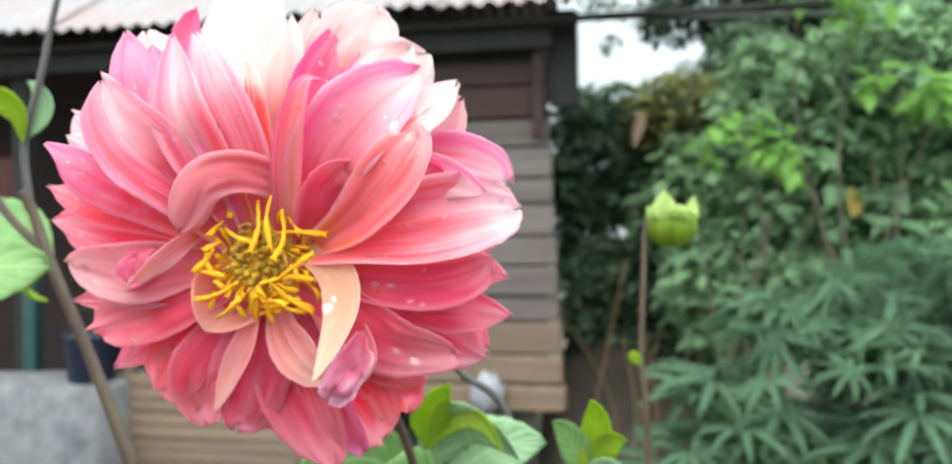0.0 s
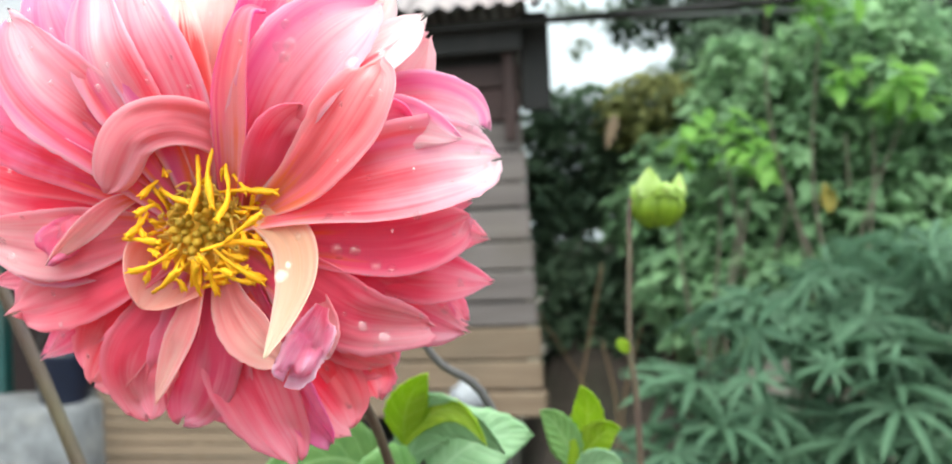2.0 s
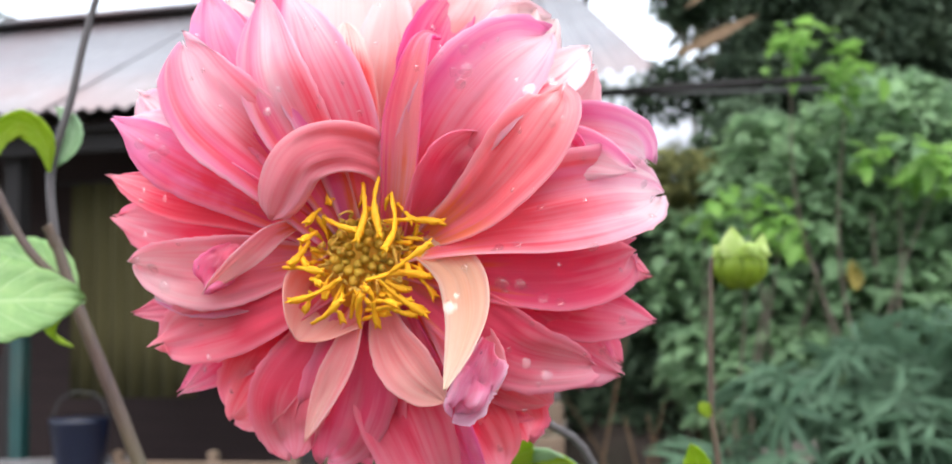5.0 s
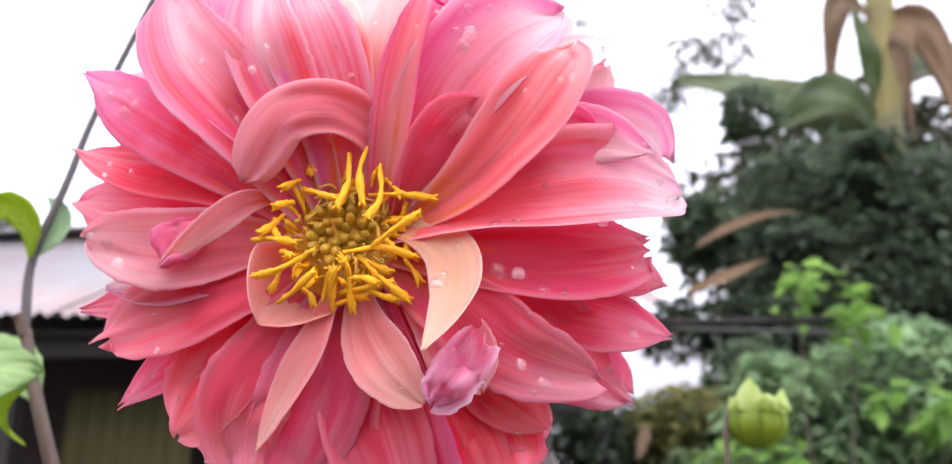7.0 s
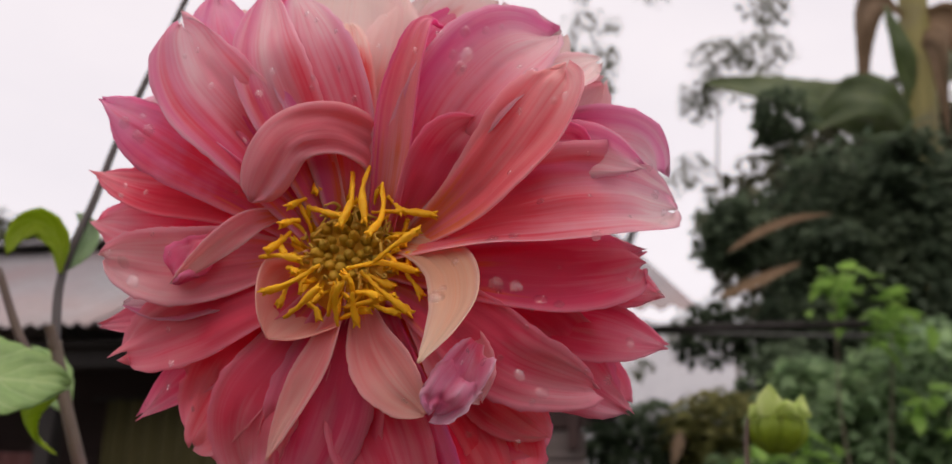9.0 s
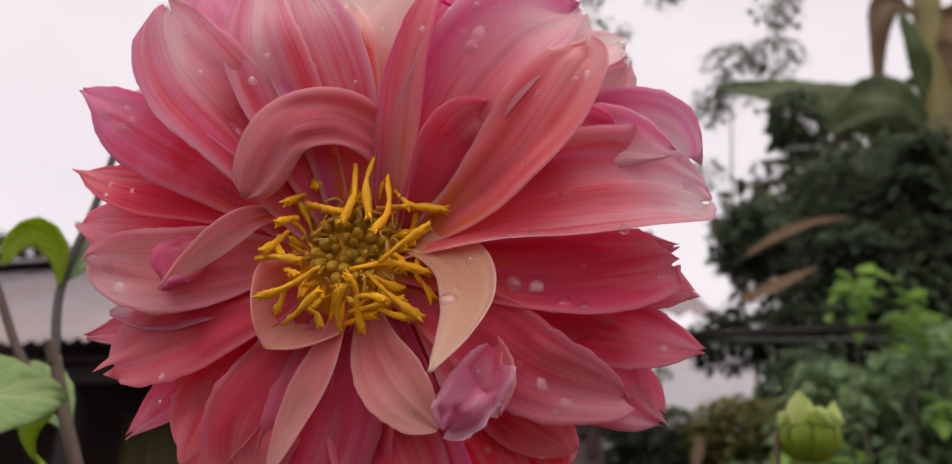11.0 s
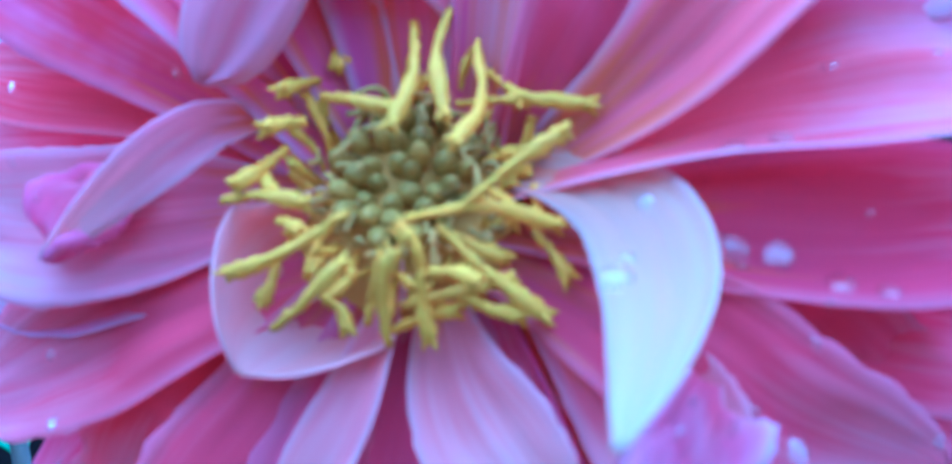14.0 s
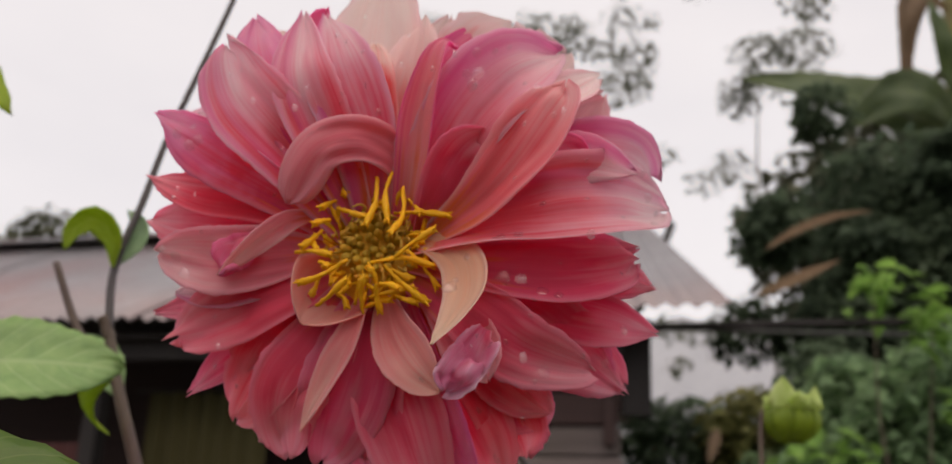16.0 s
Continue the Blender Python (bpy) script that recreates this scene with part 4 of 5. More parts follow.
def shut_floret(p, r, long):
    bm = bmesh.new()
    bmesh.ops.create_uvsphere(bm, u_segments=8, v_segments=6, radius=1.0)
    way = (at_head(p) - at_head((3.0, 1.0, -14))).normalized()
    m = Matrix.Translation(at_head(p)) @ way.to_track_quat("Z", "Y").to_matrix().to_4x4() @ Matrix.Diagonal((r / 1000, r / 1000, long / 1000, 1))
    bmesh.ops.transform(bm, matrix=m, verts=bm.verts)
    part("shut_floret", bm, CORE, disc)


core = random.Random(9)
for k in range(34):
    r, a = 1.2 * math.sqrt(k + 0.4), k * radians(137.5)
    shut_floret((3.0 + r * math.cos(a) + core.gauss(0, 0.2), 1.5 + r * math.sin(a) + core.gauss(0, 0.2), core.gauss(-0.4, 0.5) - 0.012 * r * r), core.uniform(0.9, 1.35), core.uniform(1.5, 2.4))


def floret(a, b, r=0.75, seed=0):
    """An open disc floret: a twisted tube from its foot a to its five-lobed mouth b."""
    rnd = random.Random(seed)
    a, b = at_head(a), at_head(b)
    bow = Vector((rnd.uniform(-1, 1), rnd.uniform(-1.2, 0.2), rnd.uniform(-1, 1))) * (b - a).length * 0.11
    line = bezier([a, (a + b) / 2 + bow, b], 6)
    bm = bmesh.new()
    r *= 1.12 / 1000
    radii = [r * f * rnd.uniform(0.86, 1.14) for f in (0.55, 0.60, 0.66, 0.68, 0.66, 0.68, 0.76, 0.90, 1.06, 1.2, 1.22, 1.0, 0.5)]
    tube(bm, line, radii, sides=7)
    for v in bm.verts:
        v.co += Vector((rnd.gauss(0, 1), rnd.gauss(0, 1), rnd.gauss(0, 1))) * r * 0.13
    way = (b - line[-4]).normalized()
    side = way.orthogonal().normalized()
    for n in range(3):      # the lobes of its mouth
        d = Matrix.Rotation(2 * math.pi * (n + rnd.random() * 0.5) / 3, 3, way) @ side
        foot = b - way * r * 1.2 + d * r * 0.4
        tube(bm, [foot, foot + way * r * 0.9 + d * r * 0.45, foot + way * r * rnd.uniform(1.2, 2.2) + d * r * rnd.uniform(0.6, 1.2)], (r * 0.6, r * 0.48, r * 0.16), 5)
    part("floret", bm, YELLOW, disc)


floret((3.4, 15.8, 3.0), (2.4, 2.9, 7.0), 0.61, 0)
floret((7.0, 17.6, 3.0), (7.2, 3.8, 7.0), 0.61, 1)
floret((9.5, 13.6, 3.0), (8.1, 1.0, 8.0), 0.61, 2)
floret((-5.1, 11.6, 0.0), (-8.1, 7.1, 6.0), 0.61, 3)
floret((-4.8, 8.5, 2.0), (2.3, 5.3, 6.0), 0.61, 4)
floret((-6.3, 5.4, 3.0), (-9.4, 3.3, 6.0), 0.61, 5)
floret((-8.3, 3.8, 1.0), (-12.2, -1.4, 4.0), 0.61, 6)
floret((-14.1, -1.7, 1.0), (-4.9, -3.0, 4.0), 0.61, 7)
floret((-1.0, -4.6, 6.0), (-12.6, -9.0, 2.0), 0.61, 8)
floret((-8.0, -13.7, 1.0), (-0.9, -8.7, 6.0), 0.61, 9)
floret((8.7, -3.8, 5.0), (17.9, 2.3, 8.0), 0.61, 10)
floret((4.1, -5.1, 6.0), (17.5, -4.4, 2.0), 0.61, 11)
floret((7.6, 7.6, 2.0), (20.5, 6.9, 3.0), 0.61, 12)
floret((5.5, -9.4, 5.0), (6.0, -14.7, 0.0), 0.61, 13)
floret((2.2, -14.9, 0.0), (3.2, -7.8, 6.0), 0.61, 14)
floret((5.5, -9.7, 4.0), (3.5, -6.2, 7.0), 0.61, 15)
floret((6.6, -5.0, 4.0), (16.4, -12.6, 1.0), 0.61, 16)
floret((5.5, -9.4, 4.0), (10.5, -10.5, 5.0), 0.61, 17)
floret((8.6, -10.8, 2.0), (14.4, -12.4, 1.0), 0.61, 18)
floret((14.9, -4.4, 1.0), (18.2, -8.8, 0.0), 0.61, 19)
floret((1.4, 13.4, 0.0), (-4.1, 18.4, -1.0), 0.61, 20)
floret((-2.6, 17.4, -1.0), (-4.0, 11.5, 2.0), 0.61, 21)
floret((10.5, 11.3, 1.0), (14.1, 7.3, 3.0), 0.61, 22)
floret((-4.2, -10.3, 1.0), (-1.6, -13.7, -1.0), 0.61, 23)
floret((-8.2, -7.0, 1.0), (-9.8, -11.2, 0.0), 0.61, 24)
floret((-0.1, -12.8, -1.0), (2.1, -7.5, 3.0), 0.61, 25)
floret((10.4, -8.2, 2.0), (16.1, -11.7, -1.0), 0.61, 26)
floret((11.0, -0.6, 1.0), (13.4, -4.4, 3.0), 0.61, 27)
floret((-10.4, 3.1, 0.0), (-8.5, -1.9, 3.0), 0.61, 28)
floret((-7.9, -4.2, 3.0), (-5.6, -5.8, 4.0), 0.61, 29)
floret((15.0, 0.2, 0.0), (15.3, -3.2, -1.0), 0.61, 30)
floret((7.8, -5.2, 2.0), (12.8, -7.2, 1.0), 0.61, 31)
floret((3.4, -11.3, 0.0), (13.4, -9.2, 2.0), 0.61, 32)
floret((2.3, -13.3, -1.0), (8.5, -11.9, 1.0), 0.61, 33)
ring = random.Random(5)
for k in range(48):
    a = 2 * math.pi * k / 48 + ring.uniform(-0.08, 0.08)
    r0, r1 = ring.uniform(7.0, 9.0), ring.uniform(9.5, 14.0)
    t = a + ring.uniform(-0.5, 0.5)
    floret((3 + r0 * math.cos(a), 1 + r0 * math.sin(a), -3), (3 + r1 * math.cos(t), 1 + r1 * math.sin(t), ring.uniform(-2.5, 2.0)), 0.42, k)

for k in range(46):
    a = 2 * math.pi * k / 46 + ring.uniform(-0.1, 0.1)
    r0 = ring.uniform(5.2, 9.5)
    p = Vector((3 + r0 * math.cos(a), 1 + r0 * math.sin(a), ring.uniform(-2.5, -0.5)))
    bend = [p + Vector((ring.gauss(0, 0.9), ring.gauss(0, 0.9), 0.8 * n)) for n in (1, 2, 3)]
    bm = bmesh.new()
    tube(bm, bezier([at_head(q) for q in (p, *bend)], 4), (0.0004, 0.00022), 6)
    part("spent_floret", bm, SPENT, disc)

# green bracts behind the head, and the stalk
for k in range(8):
    a = 2 * math.pi * k / 8
    c, s = math.cos(a), math.sin(a)
    part("bract", sheet(at_head((c * 4, s * 4, -14)), at_head((c * 13, s * 13, -15)), at_head((c * 21, s * 21, -19)), 0.011, cup=30, seed=k), (BUDGREEN, BUDGREEN), dahlia)
bm = bmesh.new()
tube(bm, bezier([at_head((2, 1, -12)), at_head((6, -6, -32)), at_head((18, -30, -60)), at_head((33, -70, -95)), at_head((37, -130, -110)), at_head((30, -420, -120)), at_head((10, -1205, -130))], 10), (0.0014, 0.0019), 10)
part("stalk", bm, STEM, dahlia, "slim purple-brown stalk")

# rain drops on the petals
from mathutils.bvhtree import BVHTree

petal_verts, petal_faces = [], []
for ob in dahlia.children:
    if ob.name.startswith("petal"):
        k = len(petal_verts)
        petal_verts += [tuple(v.co) for v in ob.data.vertices]
        petal_faces += [tuple(k + i for i in f.vertices) for f in ob.data.polygons]
tree = BVHTree.FromPolygons(petal_verts, petal_faces)


def drop(x, z, r):
    """A clear drop that rests on the petal in front at this place of the flower."""
    hit, normal, _, _ = tree.ray_cast(Vector((x / 1000, -0.1, z / 1000)), Vector((0, 1, 0)))
    if hit is None:
        return
    if normal.y > 0:
        normal = -normal
    bm = bmesh.new()
    bmesh.ops.create_uvsphere(bm, u_segments=14, v_segments=10, radius=(0.2 + 1.7 * r) / 1000)
    for v in bm.verts:      # a dome with a flat foot
        v.co.z = max(v.co.z, 0.0) * 0.55 + (0.00006 if v.co.z < 0 else 0.0)
    bmesh.ops.scale(bm, vec=(1.0, 1.15, 1.0), verts=bm.verts)
    ob = solo("water_drop", bm, DROP, "clear rain drop resting on a dahlia petal", "drop", group="rain drops on the petals")
    ob.matrix_world = Matrix.Translation(HEAD + hit + normal * 0.00003) @ normal.to_track_quat("Z", "Y").to_matrix().to_4x4()
    ob.visible_shadow = False


drop(25.6, 40.9, 0.5)
drop(25.8, 37.3, 0.8)
drop(23.3, 36.9, 0.5)
drop(24.7, 34.7, 0.7)
drop(29.5, 42.0, 0.35)
drop(36.4, -6.7, 0.7)
drop(41.1, -9.8, 0.7)
drop(32.4, -6.3, 0.8)
drop(44.6, -10.6, 0.5)
drop(37.3, -23.2, 0.6)
drop(41.6, -25.8, 0.8)
drop(30.7, -22.7, 0.35)
drop(33.5, -20.4, 0.3)
drop(-44.3, -0.8, 0.7)
drop(-41.6, -5.2, 0.8)
drop(-48.0, 1.1, 0.4)
drop(-43.1, 24.8, 0.6)
drop(-40.3, 22.2, 0.75)
drop(-38.1, 23.4, 0.6)
drop(-15.7, 30.4, 0.4)
drop(21.6, -11.0, 0.9)
drop(22.8, -8.8, 0.35)
drop(24.7, -2.9, 0.4)
drop(35.8, 1.6, 0.5)
drop(31.9, 1.0, 0.5)
drop(40.8, 9.2, 0.35)
drop(51.0, 0.6, 0.5)
drop(66.5, 11.7, 0.5)
drop(64.5, 15.2, 0.5)
drop(63.0, 20.1, 0.4)
drop(65.5, 7.7, 0.4)
drop(44.8, 25.4, 0.35)
drop(3.4, 29.9, 0.35)
drop(38.6, 33.0, 0.8)
drop(41.6, 31.0, 0.7)
drop(44.1, 36.7, 0.6)
drop(-5.8, 65.7, 0.3)
drop(55.3, -21.5, 0.45)
drop(59.4, -15.1, 0.4)

# fine spray between the larger drops
spray = random.Random(21)
for k in range(70):
    a, r = spray.uniform(-0.35, 1.35) * math.pi, spray.triangular(24, 62, 54)
    drop(5 + r * math.cos(a - 0.3), 4 + r * math.sin(a - 0.3), spray.uniform(0.14, 0.32))

# ---------------------------------------------------------------- plants beside the dahlia
def leaf_on(parent, name, base, mid, tip, width, mat, roll=0, cup=30, point=0.7, seed=0, face=(0, -0.5, 1), teeth=0.03):
    return part(name, sheet(base, mid, tip, width, roll, cup, point, claw=0.12, thick=0.0005, rows=18, cols=8, face=face, ribs=0.015, teeth=teeth, seed=seed, widest=0.42, flutter=0.08), (mat, mat), parent)


# a neighbouring dahlia stalk with its joints, young shoots and leaves
shoot = thing("dahlia_stalk", (-0.10, 0.2, 0), "tall purple-brown dahlia stalk with pale green leaves", "plant")
O = Vector((0.10, -0.2, 0))


def stalk(parent, points, r0, r1, mat, name="stem"):
    bm = bmesh.new()
    tube(bm, bezier([Vector(p) + O for p in points], 8), (r0, r1), 9)
    return part(name, bm, mat, parent)


stalk(shoot, [(-0.02, 0.22, 0.0), (-0.04, 0.21, 0.7), (-0.08, 0.2, 1.04), (-0.1005, 0.2, 1.098), (-0.119, 0.2, 1.148), (-0.138, 0.2, 1.195), (-0.147, 0.2, 1.222)], 0.0040, 0.0023, STEM)
stalk(shoot, [(-0.147, 0.2, 1.221), (-0.149, 0.2, 1.25), (-0.1405, 0.2, 1.283), (-0.133, 0.2, 1.316), (-0.112, 0.2, 1.385), (-0.09, 0.2, 1.47)], 0.0020, 0.0012, STEM_GREY)
stalk(shoot, [(-0.1405, 0.2, 1.2), (-0.160, 0.2, 1.221), (-0.176, 0.2, 1.252)], 0.0022, 0.0016, STEM, "side_stem")
for k, (b, m, t, w, mat, roll, cup) in enumerate((
        ((-0.1485, 0.197, 1.250), ((-0.1495, 0.194, 1.2625), (-0.157, 0.190, 1.2695), (-0.1645, 0.188, 1.264)), (-0.1665, 0.187, 1.254), 0.0125, LEAF_YOUNG, 0, 60),
        ((-0.149, 0.201, 1.252), (-0.141, 0.203, 1.266), (-0.150, 0.205, 1.279), 0.012, LEAF_PALE, 0, 60),
        ((-0.1716, 0.118, 1.191), (-0.1414, 0.13, 1.1949), (-0.113, 0.143, 1.195), 0.041, LEAF, 0, 45),
        ((-0.1385, 0.197, 1.178), (-0.1383, 0.168, 1.1868), (-0.1175, 0.147, 1.1932), 0.013, LEAF_YOUNG, 0, 40),
        ((-0.140, 0.205, 1.195), (-0.165, 0.22, 1.214), (-0.200, 0.235, 1.222), 0.024, LEAF, 0, 40))):
    leaf_on(shoot, "leaf", Vector(b) + O, [Vector(q) + O for q in m] if isinstance(m[0], tuple) else Vector(m) + O, Vector(t) + O, w, mat, roll, cup, seed=k + 60, face=(0, -1, 0.55))
stalk(shoot, [(-0.1465, 0.2, 1.219), (-0.1485, 0.199, 1.225), (-0.150, 0.198, 1.228)], 0.0026, 0.0022, STEM, "cut_stub")

# single leaves of the same kind that reach in from outside
solo("leaf", sheet((-0.125, -0.035, 1.124), (-0.080, -0.03, 1.143), (-0.041, -0.018, 1.145), 0.032, 0, 25, 0.7, claw=0.12, thick=0.0005, rows=18, cols=8, face=(0, -0.7, 0.7), ribs=0.015, teeth=0.05, widest=0.42), (LEAF_DEEP, LEAF_DEEP), "broad green dahlia leaf, low beside the bloom", "leaf")
solo("leaf", sheet((-0.290, 0.14, 1.372), (-0.235, 0.148, 1.348), (-0.180, 0.15, 1.301), 0.040, 0, 25, 0.7, claw=0.12, thick=0.0005, rows=18, cols=8, face=(0, -0.7, 0.7), ribs=0.015, teeth=0.05, widest=0.42), (LEAF_YOUNG, LEAF), "bright green dahlia leaf tip on a tall stalk", "leaf")
bm = bmesh.new()
tube(bm, bezier([(-0.13, -0.03, 0), (-0.135, -0.035, 0.8), (-0.125, -0.035, 1.125)], 8), (0.004, 0.002), 8)
solo("leaf_stalk", bm, STEM, "thin brown dahlia stalk standing in the soil", "plant")
bm = bmesh.new()
tube(bm, bezier([(-0.30, 0.14, 0), (-0.31, 0.145, 0.9), (-0.30, 0.14, 1.3), (-0.29, 0.14, 1.373)], 8), (0.004, 0.002), 8)
solo("leaf_stalk", bm, STEM, "tall brown dahlia stalk standing in the soil", "plant")

# a bud on a thin stalk
bud_plant = thing("dahlia_bud", (0.15, 0.30, 0), "opening green dahlia bud with pale frilled sepals on a brown stalk", "bud")
O = Vector((-0.15, -0.30, 0))
stalk(bud_plant, [(0.15, 0.31, 0.0), (0.15, 0.305, 0.8), (0.149, 0.30, 1.077), (0.146, 0.30, 1.135), (0.148, 0.30, 1.186), (0.149, 0.301, 1.206), (0.152, 0.302, 1.2155), (0.158, 0.302, 1.214)], 0.0020, 0.0011, STEM)
bm = bmesh.new()
bmesh.ops.create_uvsphere(bm, u_segments=16, v_segments=10, radius=1.0)
bmesh.ops.transform(bm, matrix=Matrix.Translation(Vector((0.1635, 0.30, 1.2075)) + O) @ Matrix.Diagonal((0.0105, 0.0105, 0.0105, 1)), verts=bm.verts)
head = part("bud_head", bm, BUDGREEN, bud_plant)
for k in range(8):
    a = 2 * math.pi * (k + 0.3) / 8
    c, s = math.cos(a), math.sin(a)
    low, mid, top = (Vector((0.1635 + r * c, 0.30 + r * s, z)) + O for r, z in ((0.0035, 1.1972), (0.0117, 1.2055), (0.0095, 1.2158)))
    part("bract", sheet(low, mid, top, 0.0104, cup=62, point=0.35, claw=0.55, thick=0.0005, rows=12, cols=8, face=(c, s, 0.1), seed=k), (BUDGREEN, BUDGREEN), head)
# thin pale sepals stand up round its mouth: place across and in depth, lean, height, width
for k, (x, y, dx, dy, dz, w) in enumerate(((-0.0060, -0.0100, 0.0005, -0.001, 0.0150, 0.014), (-0.0105, -0.004, -0.004, -0.002, 0.006, 0.009), (0.0015, -0.0122, 0.004, -0.004, 0.0055, 0.014), (0.0070, -0.0102, 0.003, -0.003, 0.0065, 0.012), (0.0105, -0.003, 0.0015, 0.0, 0.0120, 0.008), (0.004, 0.008, 0.001, 0.002, 0.007, 0.012), (-0.004, 0.008, -0.001, 0.002, 0.009, 0.012))):
    b = Vector((0.1635 + x, 0.30 + y, 1.2128)) + O
    part("sepal", sheet(b, b + Vector((dx * 0.3, dy, dz * 0.5)), b + Vector((dx, dy * 0.5, dz)), w, cup=30, point=0.95, thick=0.0003, rows=14, cols=8, flutter=0.22, claw=0.75, widest=0.3, seed=k + 3), (SEPAL, SEPAL), head)
part("node_leaf", sheet(Vector((0.146, 0.30, 1.132)) + O, Vector((0.142, 0.297, 1.136)) + O, Vector((0.140, 0.297, 1.140)) + O, 0.007, cup=60, thick=0.0008, rows=8, cols=6), (LEAF_YOUNG, LEAF_YOUNG), bud_plant)

# leafy growth under the bloom
low = thing("dahlia_foliage", (0.04, 0.17, 0), "bushy dahlia foliage, broad dewy green leaves", "plant")
O = Vector((-0.04, -0.17, 0))
stalk(low, [(0.085, 0.19, 0.0), (0.083, 0.18, 0.9), (0.074, 0.16, 1.108), (0.048, 0.155, 1.151), (0.030, 0.15, 1.175)], 0.0026, 0.0011, STEM_GREY)
stalk(low, [(0.10, 0.18, 0.0), (0.10, 0.17, 0.9), (0.098, 0.15, 1.10), (0.099, 0.15, 1.125)], 0.004, 0.0022, LEAF_YOUNG)
stalk(low, [(0.03, 0.2, 0.0), (0.035, 0.19, 0.9), (0.045, 0.17, 1.09), (0.044, 0.16, 1.125)], 0.004, 0.0022, STEM)
for k, (b, m, t, w, mat, cup) in enumerate((
        ((0.036, 0.16, 1.105), (0.048, 0.145, 1.131), (0.072, 0.14, 1.117), 0.024, LEAF_PALE, 30),
        ((0.045, 0.16, 1.100), (0.060, 0.15, 1.118), (0.084, 0.155, 1.120), 0.030, LEAF_PALE, 20),
        ((0.035, 0.15, 1.118), (0.052, 0.14, 1.134), (0.066, 0.13, 1.122), 0.010, LEAF_YOUNG, 60),
        ((0.036, 0.15, 1.120), (0.038, 0.142, 1.136), (0.046, 0.135, 1.148), 0.016, LEAF_YOUNG, 30),
        ((0.030, 0.17, 1.095), (0.008, 0.15, 1.116), (-0.018, 0.14, 1.102), 0.030, LEAF, 20),
        ((0.040, 0.15, 1.092), (0.030, 0.12, 1.112), (0.016, 0.10, 1.108), 0.030, LEAF, 20),
        ((0.045, 0.15, 1.095), (0.050, 0.12, 1.108), (0.056, 0.10, 1.105), 0.026, LEAF, 20),
        ((0.099, 0.15, 1.105), (0.094, 0.145, 1.122), (0.086, 0.14, 1.132), 0.013, LEAF, 30),
        ((0.099, 0.15, 1.108), (0.104, 0.145, 1.128), (0.101, 0.14, 1.140), 0.013, LEAF_YOUNG, 30),
        ((0.099, 0.15, 1.106), (0.107, 0.145, 1.120), (0.115, 0.14, 1.124), 0.013, LEAF_YOUNG, 30),
        ((0.099, 0.15, 1.100), (0.106, 0.14, 1.112), (0.114, 0.135, 1.112), 0.012, LEAF_PALE, 30))):
    leaf_on(low, "leaf", Vector(b) + O, Vector(m) + O, Vector(t) + O, w, mat, 0, cup, seed=k + 80, face=(0, -0.8, 0.6), teeth=0.04)

# ---------------------------------------------------------------- ground
bm = bmesh.new()
cells = 60
grid = {}
for i in range(cells + 1):
    for j in range(cells + 1):
        u, v = i / cells * 2 - 1, j / cells * 2 - 1
        x, y = math.copysign(abs(u) ** 3 * 400, u), math.copysign(abs(v) ** 3 * 400, v)
        near = max(0.0, 1 - (x * x + y * y) / 900)
        grid[i, j] = bm.verts.new((x, y, near * 0.05 * noise.noise(Vector((x, y, 0)) * 0.9) - (0.0 if near else 0.02)))
for i in range(cells):
    for j in range(cells):
        bm.faces.new((grid[i, j], grid[i + 1, j], grid[i + 1, j + 1], grid[i, j + 1]))
solo("ground", bm, SOIL, "dark garden soil with patches of green", "ground", kind="structure")

# wooded hills far behind, the haze put into their pale blue-grey colour
bm = bmesh.new()
crest = []
for k in range(161):
    a = radians(-75 + 150 * k / 160)
    high = 24 + 18 * math.exp(-((math.degrees(a) - 9) / 16) ** 2) + 5 * noise.noise(Vector((k * 0.09, 0, 3))) + 1.6 * noise.noise(Vector((k * 0.7, 0, 8)))
    crest.append([bm.verts.new((r * math.sin(a), r * math.cos(a), z)) for r, z in ((150, -1), (158, high * 0.6), (170, high))])
for a, b in zip(crest, crest[1:]):
    for k in range(2):
        bm.faces.new((a[k], b[k], b[k + 1], a[k + 1]))
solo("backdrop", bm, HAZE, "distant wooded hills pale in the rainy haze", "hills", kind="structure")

# ---------------------------------------------------------------- the hut
HUT = Matrix.Translation((0.28, 3.62, 0)) @ Matrix.Rotation(radians(-12), 4, "Z")   # its near corner; local -x runs along the front
hut = thing("wooden_hut", (0, 0, 0), "weathered plank hut with a corrugated iron roof", "house")
hut.matrix_world = HUT


def hut_box(name, mat, x0, x1, y0, y1, z0, z1, parent=None, label="", edge=0.006):
    return part(name, plank(bmesh.new(), x0, x1, y0, y1, z0, z1, edge), mat, parent or hut, label, smooth=False)


